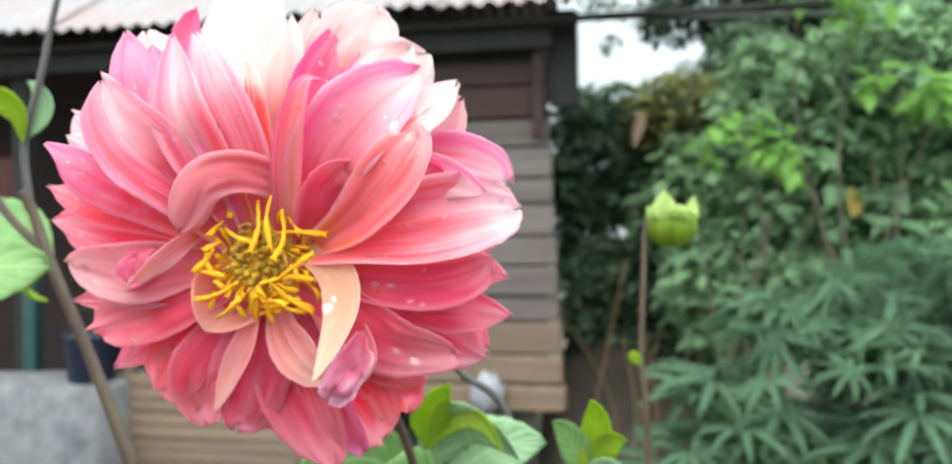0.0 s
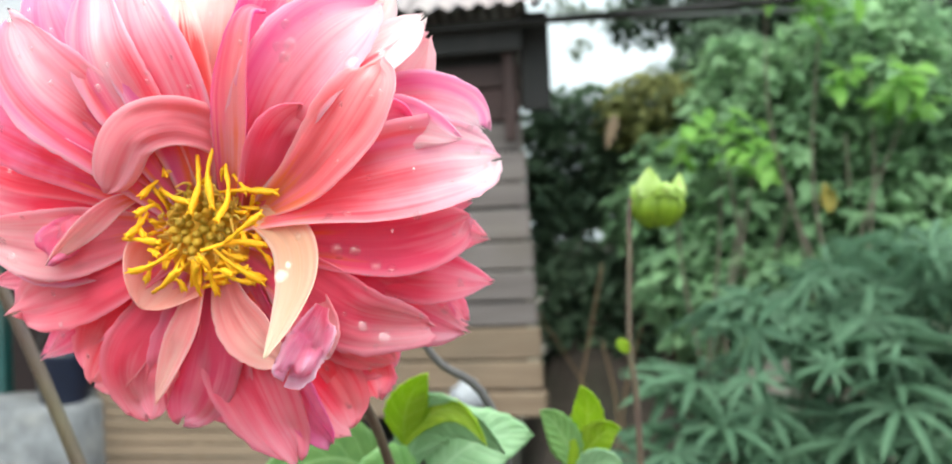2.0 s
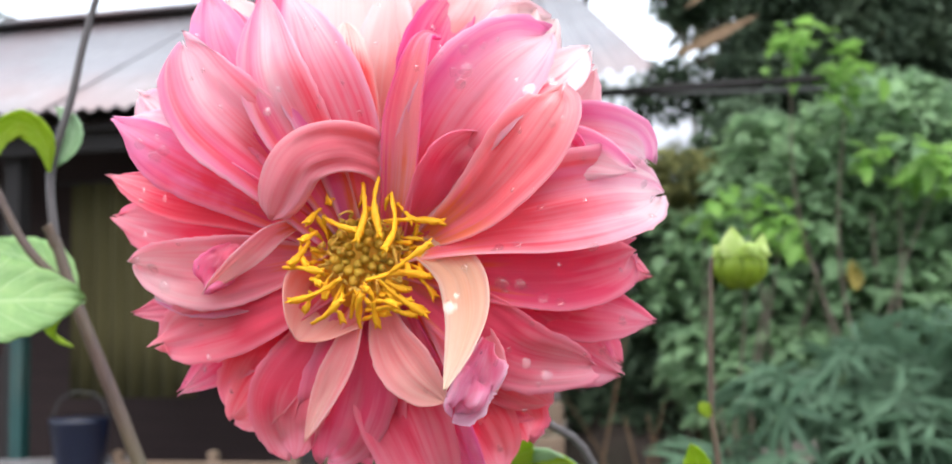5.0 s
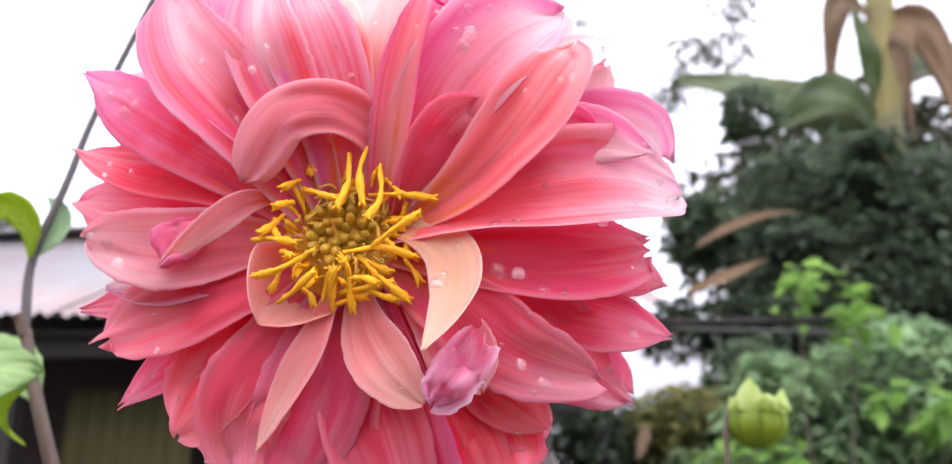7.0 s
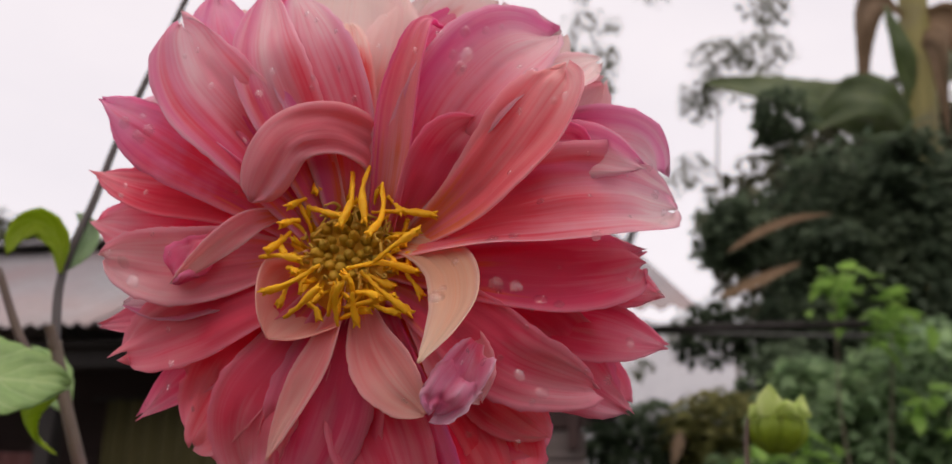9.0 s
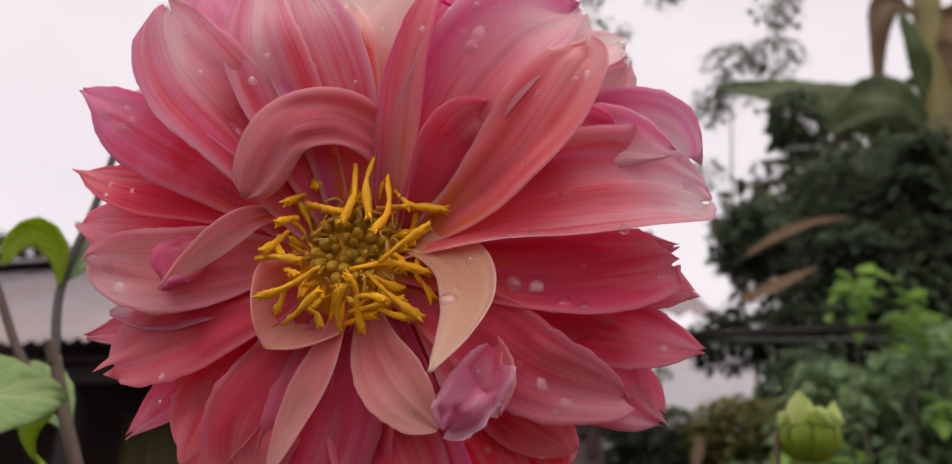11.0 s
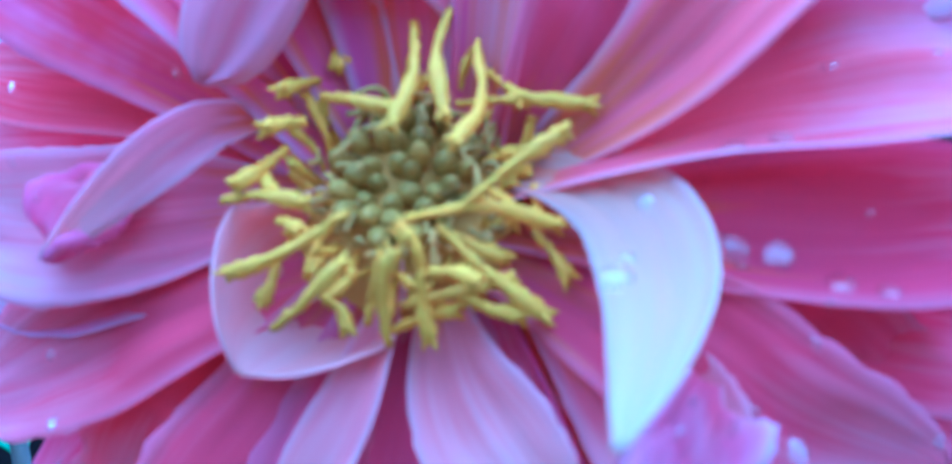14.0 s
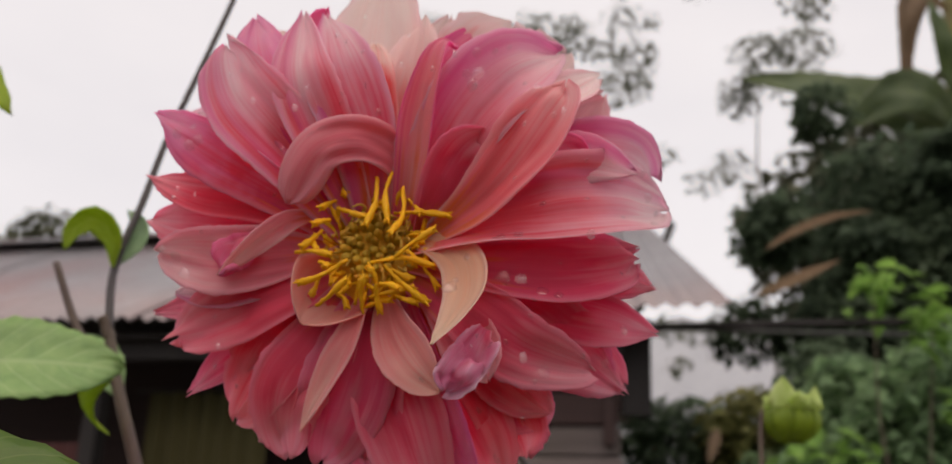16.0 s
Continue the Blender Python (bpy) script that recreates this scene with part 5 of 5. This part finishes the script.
# roof sheets: corrugated, laid with an overlap, ridge at the back
def roof_sheet(x0, x1, y0, z0, y1, z1, lift, cut=0.0):
    bm = bmesh.new()
    n = int((x1 - x0) / 0.076 * 8)
    rows = []
    for v in (0, 1):
        row = []
        for i in range(n + 1):
            x = x0 + (x1 - cut * v - x0) * i / n
            row.append(bm.verts.new((x, y0 + (y1 - y0) * v, z0 + (z1 - z0) * v + lift + 0.010 * math.cos(2 * math.pi * x / 0.076))))
        rows.append(row)
    for i in range(n):
        bm.faces.new((rows[0][i], rows[0][i + 1], rows[1][i + 1], rows[1][i]))
    ext = bmesh.ops.extrude_face_region(bm, geom=bm.faces[:])
    bmesh.ops.translate(bm, vec=(0, 0, -0.0015), verts=[e for e in ext["geom"] if isinstance(e, bmesh.types.BMVert)])
    bmesh.ops.recalc_face_normals(bm, faces=bm.faces[:])
    return part("roof_sheet", bm, ROOF, hut)


EAVE_Y, EAVE_Z, RIDGE_Y, RIDGE_Z = -0.22, 2.045, 1.35, 2.93
for k in range(6):
    roof_sheet(0.42 - 0.82 * (k + 1), 0.42 - 0.82 * k + 0.05, EAVE_Y - 0.02 * (k % 2), EAVE_Z, RIDGE_Y, RIDGE_Z, 0.003 * (k % 2), 0.5 * (k == 0))
    roof_sheet(-0.25 - 0.82 * (k + 1), -0.25 - 0.82 * k + 0.05, 2.9, 2.05, RIDGE_Y, RIDGE_Z + 0.006, 0.003 * (k % 2))
hut_box("ridge_cap", ROOF, -4.65, -0.15, RIDGE_Y - 0.12, RIDGE_Y + 0.12, RIDGE_Z + 0.005, RIDGE_Z + 0.03)
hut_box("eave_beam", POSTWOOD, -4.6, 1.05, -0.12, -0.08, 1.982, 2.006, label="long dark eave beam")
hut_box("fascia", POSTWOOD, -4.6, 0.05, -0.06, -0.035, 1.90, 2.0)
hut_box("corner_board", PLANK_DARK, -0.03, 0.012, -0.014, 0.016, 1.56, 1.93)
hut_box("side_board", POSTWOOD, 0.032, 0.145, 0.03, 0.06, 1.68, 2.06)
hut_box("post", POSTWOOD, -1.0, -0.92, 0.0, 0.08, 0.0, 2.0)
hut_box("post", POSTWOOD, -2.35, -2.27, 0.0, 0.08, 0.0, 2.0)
hut_box("post", TEAL, -2.235, -2.175, -0.10, -0.04, 0.0, 1.24, label="teal painted post")
for k in range(22):     # rafters under the sheets
    x = -4.5 + 0.22 * k
    bm = bmesh.new()
    tube(bm, [(x, EAVE_Y + 0.08, EAVE_Z + 0.012), (x, RIDGE_Y, RIDGE_Z - 0.04)], (0.022, 0.022), 6)
    part("rafter", bm, POSTWOOD, hut)
# the boarded front, board by board: tan at the foot, then grey, darkest at the top
z = 0.60
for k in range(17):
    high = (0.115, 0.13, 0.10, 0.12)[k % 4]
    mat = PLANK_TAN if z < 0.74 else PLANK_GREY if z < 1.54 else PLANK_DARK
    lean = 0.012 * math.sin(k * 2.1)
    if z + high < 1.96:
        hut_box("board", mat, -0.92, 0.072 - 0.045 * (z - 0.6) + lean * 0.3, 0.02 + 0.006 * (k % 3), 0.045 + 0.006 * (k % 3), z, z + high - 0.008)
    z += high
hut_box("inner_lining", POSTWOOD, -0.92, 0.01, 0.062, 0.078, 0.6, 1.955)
hut_box("sill_beam", PLANK_TAN, -1.05, 0.085, -0.03, 0.07, 0.50, 0.59)
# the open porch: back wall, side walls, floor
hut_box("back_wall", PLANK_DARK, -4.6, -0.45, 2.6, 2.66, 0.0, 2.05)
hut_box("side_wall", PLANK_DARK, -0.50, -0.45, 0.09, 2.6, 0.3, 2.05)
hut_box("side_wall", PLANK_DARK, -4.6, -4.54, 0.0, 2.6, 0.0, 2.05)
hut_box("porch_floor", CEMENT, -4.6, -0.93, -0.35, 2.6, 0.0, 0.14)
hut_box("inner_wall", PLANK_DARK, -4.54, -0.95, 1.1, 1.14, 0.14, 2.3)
for k in range(9):      # slatted bamboo screen in front of the porch
    hut_box("slat", PLANK_TAN, -1.72, -0.98, -0.12 + 0.004 * (k % 2), -0.10 + 0.004 * (k % 2), 0.16 + 0.052 * k, 0.16 + 0.052 * k + 0.046, edge=0.004)
for x in (-1.74, -1.32, -0.98):
    hut_box("stile", PLANK_TAN, x - 0.02, x + 0.02, -0.10, -0.06, 0.0, 0.66)
# a curtain in folds
bm = bmesh.new()
n = 40
rows = [[bm.verts.new((-2.22 + 0.62 * i / n, 0.30 + 0.022 * math.sin(i * 1.15) * (1 - 0.3 * v), 1.82 - 0.98 * v)) for i in range(n + 1)] for v in (0, 0.33, 0.66, 1)]
for a, b in zip(rows, rows[1:]):
    for i in range(n):
        bm.faces.new((a[i], a[i + 1], b[i + 1], b[i]))
ext = bmesh.ops.extrude_face_region(bm, geom=bm.faces[:])
bmesh.ops.translate(bm, vec=(0, 0.003, 0), verts=[e for e in ext["geom"] if isinstance(e, bmesh.types.BMVert)])
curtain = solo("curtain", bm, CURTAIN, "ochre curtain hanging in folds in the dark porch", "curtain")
curtain.matrix_world = HUT
rod = bmesh.new()
tube(rod, [(-2.3, 0.30, 1.825), (-1.0, 0.30, 1.825)], (0.008, 0.008), 8)
part("curtain_rod", rod, POSTWOOD, hut)
# things on the porch
bm = bmesh.new()
plank(bm, -2.75, -1.72, -0.32, 0.05, 0.0, 0.61, 0.03)
for v in bm.verts:
    v.co += Vector((noise.noise(v.co * 7), noise.noise(v.co * 7 + Vector((5, 0, 0))), noise.noise(v.co * 9))) * 0.03
block = solo("cement_block", bm, CEMENT, "pale grey cement block wall, rough and stained", "wall")
block.matrix_world = HUT
bm = bmesh.new()
tube(bm, [(0, 0, 0.0), (0, 0, 0.02), (0, 0, 0.22), (0, 0, 0.235)], (0.085, 0.09, 0.115, 0.12), 20)
bucket = thing("bucket", HUT @ Vector((-1.86, -0.16, 0.565)), "dark blue plastic bucket", "bucket")
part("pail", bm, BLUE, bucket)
bm = bmesh.new()
tube(bm, bezier([(-0.118, 0, 0.225), (-0.08, 0, 0.31), (0, 0, 0.34), (0.08, 0, 0.31), (0.118, 0, 0.225)], 6), (0.004, 0.004), 6)
part("handle", bm, CABLE, bucket)
bm = bmesh.new()
bmesh.ops.create_uvsphere(bm, u_segments=18, v_segments=12, radius=1)
for v in bm.verts:
    v.co = Vector((v.co.x * 0.065, v.co.y * 0.05, v.co.z * 0.075)) * (1 + 0.35 * noise.noise(v.co * 2.3))
bag = solo("plastic_bag", bm, WHITECLOTH, "crumpled white plastic bag hanging on the hut", "bag", (0.06, 3.60, 0.575))
bm = bmesh.new()
n = 14
rows = [[bm.verts.new((-2.62 + 0.30 * i / n, 0.02 + 0.012 * math.sin(i * 1.6), 1.55 - 0.5 * v)) for i in range(n + 1)] for v in (0, 0.5, 1)]
for a, b in zip(rows, rows[1:]):
    for i in range(n):
        bm.faces.new((a[i], a[i + 1], b[i + 1], b[i]))
ext = bmesh.ops.extrude_face_region(bm, geom=bm.faces[:])
bmesh.ops.translate(bm, vec=(0, 0.003, 0), verts=[e for e in ext["geom"] if isinstance(e, bmesh.types.BMVert)])
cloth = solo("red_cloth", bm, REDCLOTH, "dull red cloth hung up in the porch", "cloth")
cloth.matrix_world = HUT

# ---------------------------------------------------------------- shrubs and trees
def limbs(parent, foot, tops, r, rnd, mat=BARK):
    """A tapered trunk that forks into limbs."""
    foot = Vector(foot)
    fork = foot + Vector((rnd.uniform(-0.1, 0.1), rnd.uniform(-0.1, 0.1), (Vector(tops[0]).z - foot.z) * 0.4))
    bm = bmesh.new()
    tube(bm, bezier([foot, foot.lerp(fork, 0.5) + Vector((rnd.uniform(-1, 1), rnd.uniform(-1, 1), 0)) * r, fork], 5), (r, r * 0.7), 9)
    part("trunk", bm, mat, parent)
    for top in tops:
        top = Vector(top)
        bm = bmesh.new()
        tube(bm, bezier([fork, fork.lerp(top, 0.5) + Vector((rnd.uniform(-1, 1), rnd.uniform(-1, 1), rnd.uniform(-0.3, 1))) * (top - fork).length * 0.12, top], 6), (r * 0.6, r * 0.12), 7)
        part("limb", bm, mat, parent)


def shrub(name, foot, lumps, count, size, mat, label, shape="leaf", seed=0, r=0.03, category="shrub", droop=0.4, forks=99, bark=BARK):
    """lumps: (centre, radii) of the parts of its crown, in world measures."""
    rnd = random.Random(seed)
    ob = thing(name, foot, label, category)
    o = Vector(foot)
    limbs(ob, (0, 0, 0), [Vector(c) - o for c, _ in lumps[:forks]], r, rnd, bark)
    per = sum(a[0] * a[2] for _, a in lumps)
    for c, radii in lumps:
        k = int(count * radii[0] * radii[2] / per)
        me = many_leaves(k, lambda q: blob(q, Vector(c) - o, radii), size, shape, seed + k, droop)
        me.materials.append(mat)
        crown = new("crown", me)
        crown.parent = ob
    return ob


shrub("cassava_shrub", (1.05, 2.75, 0), [((1.05, 2.7, 0.72), (0.42, 0.35, 0.30)), ((1.35, 2.75, 0.95), (0.45, 0.35, 0.22)), ((0.80, 2.6, 0.50), (0.30, 0.3, 0.20))], 190, 0.17, CASSAVA,
      "cassava shrub with grey-green fingered leaves", "palm", 11, 0.02)
shrub("cassava_shrub", (1.75, 2.9, 0), [((1.75, 2.9, 0.80), (0.45, 0.4, 0.35)), ((1.60, 2.6, 0.45), (0.45, 0.4, 0.25))], 170, 0.18, CASSAVA,
      "cassava shrub with grey-green fingered leaves", "palm", 12, 0.02)
shrub("vine_thicket", (1.55, 3.9, 0), [((1.38, 3.8, 1.45), (0.42, 0.35, 0.45)), ((1.70, 3.7, 1.70), (0.45, 0.35, 0.42)), ((1.02, 3.9, 1.30), (0.34, 0.3, 0.34)), ((1.95, 3.9, 1.45), (0.4, 0.4, 0.5)), ((1.25, 3.95, 1.80), (0.22, 0.2, 0.22)), ((1.15, 3.7, 0.95), (0.4, 0.3, 0.3)), ((1.75, 3.6, 1.15), (0.5, 0.3, 0.35))], 17000, 0.066, FOLIAGE_BRIGHT,
      "tangled thicket overgrown with bright green vines", "leaf", 13, 0.04)
edge = random.Random(71)
tree_tufts = [((1.62 + edge.uniform(-0.62, 1.5), 4.75 + edge.uniform(-0.25, 0.2), 2.45 + edge.uniform(-0.9, 1.15)), (edge.uniform(0.10, 0.24), 0.18, edge.uniform(0.08, 0.2))) for _ in range(26)]
shrub("leafy_tree", (2.2, 5.0, 0), [((1.72, 4.8, 2.15), (0.52, 0.5, 0.60)), ((2.2, 5.0, 2.5), (0.75, 0.6, 0.7)), ((2.7, 5.0, 1.8), (0.8, 0.6, 0.9)), ((1.45, 4.9, 1.62), (0.42, 0.4, 0.5)), ((1.98, 5.1, 3.0), (0.58, 0.5, 0.5)), ((2.75, 5.1, 2.9), (0.7, 0.5, 0.6)), *tree_tufts], 46000, 0.062, TREE_LEAF,
      "dense dark green broadleaf tree", "leaf", 14, 0.10, "tree", forks=6)
shrub("undergrowth_bush", (0.85, 4.3, 0), [((0.95, 4.3, 0.95), (0.40, 0.35, 0.45)), ((0.60, 4.4, 0.85), (0.22, 0.2, 0.35)), ((0.52, 4.5, 1.25), (0.22, 0.2, 0.30)), ((1.25, 4.3, 1.05), (0.4, 0.35, 0.5)), ((0.62, 4.45, 1.55), (0.36, 0.3, 0.36)), ((1.0, 4.45, 1.52), (0.40, 0.3, 0.40)), ((1.30, 4.45, 1.80), (0.24, 0.3, 0.40))], 20000, 0.052, FOLIAGE,
      "dark green undergrowth bush behind the hut", "leaf", 15, 0.02)
shrub("olive_bush", (0.95, 4.1, 0), [((0.93, 4.1, 1.70), (0.22, 0.2, 0.20)), ((1.08, 4.1, 1.50), (0.16, 0.2, 0.18))], 900, 0.06, OLIVE,
      "dull olive bush in front of the dark undergrowth", "leaf", 41, 0.02)
shrub("climbing_vine", (1.40, 3.35, 0), [((1.52, 3.25, 1.70), (0.17, 0.12, 0.09)), ((1.66, 3.25, 1.62), (0.12, 0.1, 0.10)), ((1.38, 3.3, 2.02), (0.14, 0.12, 0.12)), ((1.18, 3.3, 2.10), (0.15, 0.12, 0.11))], 120, 0.085, VINE,
      "climbing vine with large fresh green leaves", "leaf", 42, 0.012, "vine")
shrub("climbing_vine", (1.02, 3.35, 0), [((1.00, 3.3, 1.56), (0.16, 0.1, 0.07)), ((1.10, 3.25, 1.42), (0.12, 0.1, 0.10)), ((0.85, 3.3, 1.48), (0.08, 0.1, 0.06))], 70, 0.075, VINE,
      "climbing vine with fresh yellow-green leaves", "leaf", 43, 0.010, "vine")
# dead stalks standing in the thicket
dead = random.Random(77)
for k in range(6):
    x, y = 1.02 + 0.1 * k + dead.uniform(-0.03, 0.03), 3.42 + dead.uniform(-0.05, 0.12)
    bm = bmesh.new()
    tube(bm, bezier([(0, 0, 0), (dead.uniform(-0.04, 0.04), 0, 0.8), (dead.uniform(-0.09, 0.09), 0, 1.35 + dead.uniform(-0.15, 0.3))], 6), (0.009, 0.004), 7)
    solo("dead_stalk", bm, BARK, "dry brown stalk standing among the vines", "stalk", (x, y, 0), group="dry stalks in the thicket")
# a bank of bare earth and sticks behind the hut's corner
bm = bmesh.new()
bank = [[bm.verts.new((0.30 + 1.1 * i / 22, 3.75 + 0.9 * j / 12, max(-0.02, (0.85 * math.sin(math.pi * min(1, j / 9) / 2) + 0.10 * noise.noise(Vector((i * 0.4, j * 0.5, 4))) + 0.05 * noise.noise(Vector((i * 1.3, j * 1.1, 9)))) * math.sin(math.pi * (i + 0.01) / 22.02) ** 0.35))) for j in range(13)] for i in range(23)]
for a, b in zip(bank, bank[1:]):
    for j in range(12):
        bm.faces.new((a[j], b[j], b[j + 1], a[j + 1]))
solo("earth_bank", bm, EARTH, "bank of bare brown earth behind the hut", "earth", kind="structure")
for k in range(9):
    x, y = 0.42 + 0.09 * k, 3.72 + dead.uniform(-0.05, 0.05)
    bm = bmesh.new()
    tube(bm, bezier([(0, 0, 0.0), (dead.uniform(-0.1, 0.1), 0.08, 0.45), (dead.uniform(-0.22, 0.22), 0.14, dead.uniform(0.7, 1.2))], 6), (0.006, 0.003), 6)
    solo("dry_stick", bm, DRY, "thin dry stick leaning on the earth bank", "stick", (x, y, 0), group="dry sticks on the bank")
# tall tree behind, thin against the sky; haze is painted into its leaf and bark colours
tufts = random.Random(33)
sprays = [((2.2, 9.5, 6.4), (0.35, 0.25, 0.25))]
sprays += [((tufts.gauss(1.0, 0.9), 9.5 + tufts.uniform(-0.6, 0.6), tufts.gauss(6.7, 0.6)), (tufts.uniform(0.15, 0.42), 0.25, tufts.uniform(0.10, 0.26))) for _ in range(26)]
sprays += [((tufts.uniform(1.0, 2.3), 9.5 + tufts.uniform(-0.6, 0.6), tufts.uniform(2.3, 5.4)), (tufts.uniform(0.12, 0.30), 0.25, tufts.uniform(0.08, 0.20))) for _ in range(9)]
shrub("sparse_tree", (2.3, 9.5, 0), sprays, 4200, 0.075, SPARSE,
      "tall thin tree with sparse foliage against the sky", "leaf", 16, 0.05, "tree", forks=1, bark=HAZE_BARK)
shrub("far_tree", (3.4, 8.5, 0), [((2.7, 8.3, 4.0), (1.0, 0.8, 0.9)), ((3.6, 8.5, 4.6), (1.2, 0.9, 1.0)), ((3.1, 8.3, 3.0), (0.9, 0.8, 0.8)), ((4.4, 8.6, 3.6), (1.2, 0.9, 1.3))], 13000, 0.14, FAR_GREEN,
      "big dull green tree behind the garden", "leaf", 17, 0.2, "tree")
shrub("far_tree", (-6.6, 12.5, 0), [((-6.75, 12.5, 4.85), (0.75, 0.8, 0.65)), ((-6.2, 12.5, 4.75), (0.6, 0.7, 0.5)), ((-7.5, 12.5, 4.6), (0.7, 0.7, 0.5))], 2600, 0.14, FAR_GREEN,
      "distant green tree showing above the roof", "leaf", 18, 0.2, "tree")

# banana plant with torn leaves and dry hanging ones
banana = thing("banana_plant", (2.80, 6.2, 0), "banana plant with torn green leaves and dry brown hanging ones", "plant")
bm = bmesh.new()
tube(bm, bezier([(0, 0, 0), (0.03, 0, 1.5), (0.0, 0, 3.4), (0.06, 0, 4.6), (0.10, 0, 5.6)], 6), (0.17, 0.09), 12)
part("trunk", bm, material("banana_trunk", 0.7, 0.4, 12, (1, 1, 0.1), ((0, (0.12, 0.12, 0.03)), (1, (0.24, 0.21, 0.07))), blotch=0.6, blotch_scale=3), banana)
GREEN_BLADE = material("banana_blade", 0.45, 0.3, 9, (1, 1, 1), ((0, (0.05, 0.095, 0.03)), (1, (0.10, 0.15, 0.05))), vary=0.2, through_light=0.35)
for k, (b, m, t, w, mat) in enumerate((
        ((0, 0, 3.9), (-0.65, -0.1, 4.2), (-1.5, -0.2, 4.3), 0.48, GREEN_BLADE), ((0.05, 0, 5.2), (0.12, -0.1, 5.6), (0.3, -0.2, 6.1), 0.30, GREEN_BLADE),
        ((0, 0, 4.3), (0.5, 0.1, 4.7), (1.1, 0.1, 4.6), 0.40, GREEN_BLADE), ((0, 0, 4.2), (-0.14, -0.2, 4.6), (-0.20, -0.2, 4.95), 0.22, GREEN_BLADE), ((0, 0, 4.0), (-0.4, -0.25, 4.2), (-0.85, -0.3, 3.9), 0.36, GREEN_BLADE),
        ((0.04, 0, 4.9), (-0.30, -0.15, 4.95), (-0.40, -0.2, 4.15), 0.22, DRY), ((0.04, 0, 4.7), (0.1, -0.25, 4.6), (0.08, -0.3, 3.9), 0.20, DRY), ((0.04, 0, 4.8), (0.3, -0.15, 4.8), (0.45, -0.2, 4.0), 0.26, DRY))):
    part("leaf", sheet(b, m, t, w, 0, 40, 0.6, claw=0.15, thick=0.004, rows=24, cols=8, face=(0, -0.9, 0.45), ribs=0.01, teeth=0.03, seed=k + 200, widest=0.45, flutter=0.35, crease=0.2), (mat, mat), banana)
# dry fronds caught in the trees, yellow and dry leaves
for k, (b, m, t, w, mat, label) in enumerate((
        ((1.40, 4.42, 2.56), (1.20, 4.38, 2.46), (0.98, 4.36, 2.36), 0.055, DRY, "dry brown frond caught in the tree"),
        ((1.56, 4.4, 2.80), (1.30, 4.38, 2.74), (1.04, 4.35, 2.58), 0.045, DRY, "dry brown frond caught in the tree"),
        ((0.72, 3.9, 1.68), (0.70, 3.85, 1.63), (0.665, 3.8, 1.53), 0.05, DRY, "reddish dry leaf hanging in the bush"),
        ((1.40, 3.42, 1.34), (1.41, 3.40, 1.29), (1.40, 3.38, 1.23), 0.06, YELLOWING, "yellowing leaf among the green"),
        ((1.45, 2.35, 1.0), (1.43, 2.3, 0.93), (1.37, 2.25, 0.87), 0.09, LEAF_YOUNG, "bright green single leaf among the shrubs"),
        ((1.38, 2.45, 0.62), (1.42, 2.43, 0.53), (1.46, 2.40, 0.42), 0.09, LEAF_YOUNG, "bright green single leaf among the shrubs"))):
    solo("hanging_leaf", sheet(b, m, t, w, 0, 40, 0.6, claw=0.15, thick=0.002, rows=14, cols=6, seed=k + 300), (mat, mat), label, "leaf")
# cable along the eave towards the trees
bm = bmesh.new()
tube(bm, bezier([(0.5, 3.6, 2.02), (1.3, 3.75, 2.05), (3.5, 4.2, 2.2)], 8), (0.009, 0.009), 6)
solo("cable", bm, CABLE, "black cable strung from the eave to the trees", "cable")
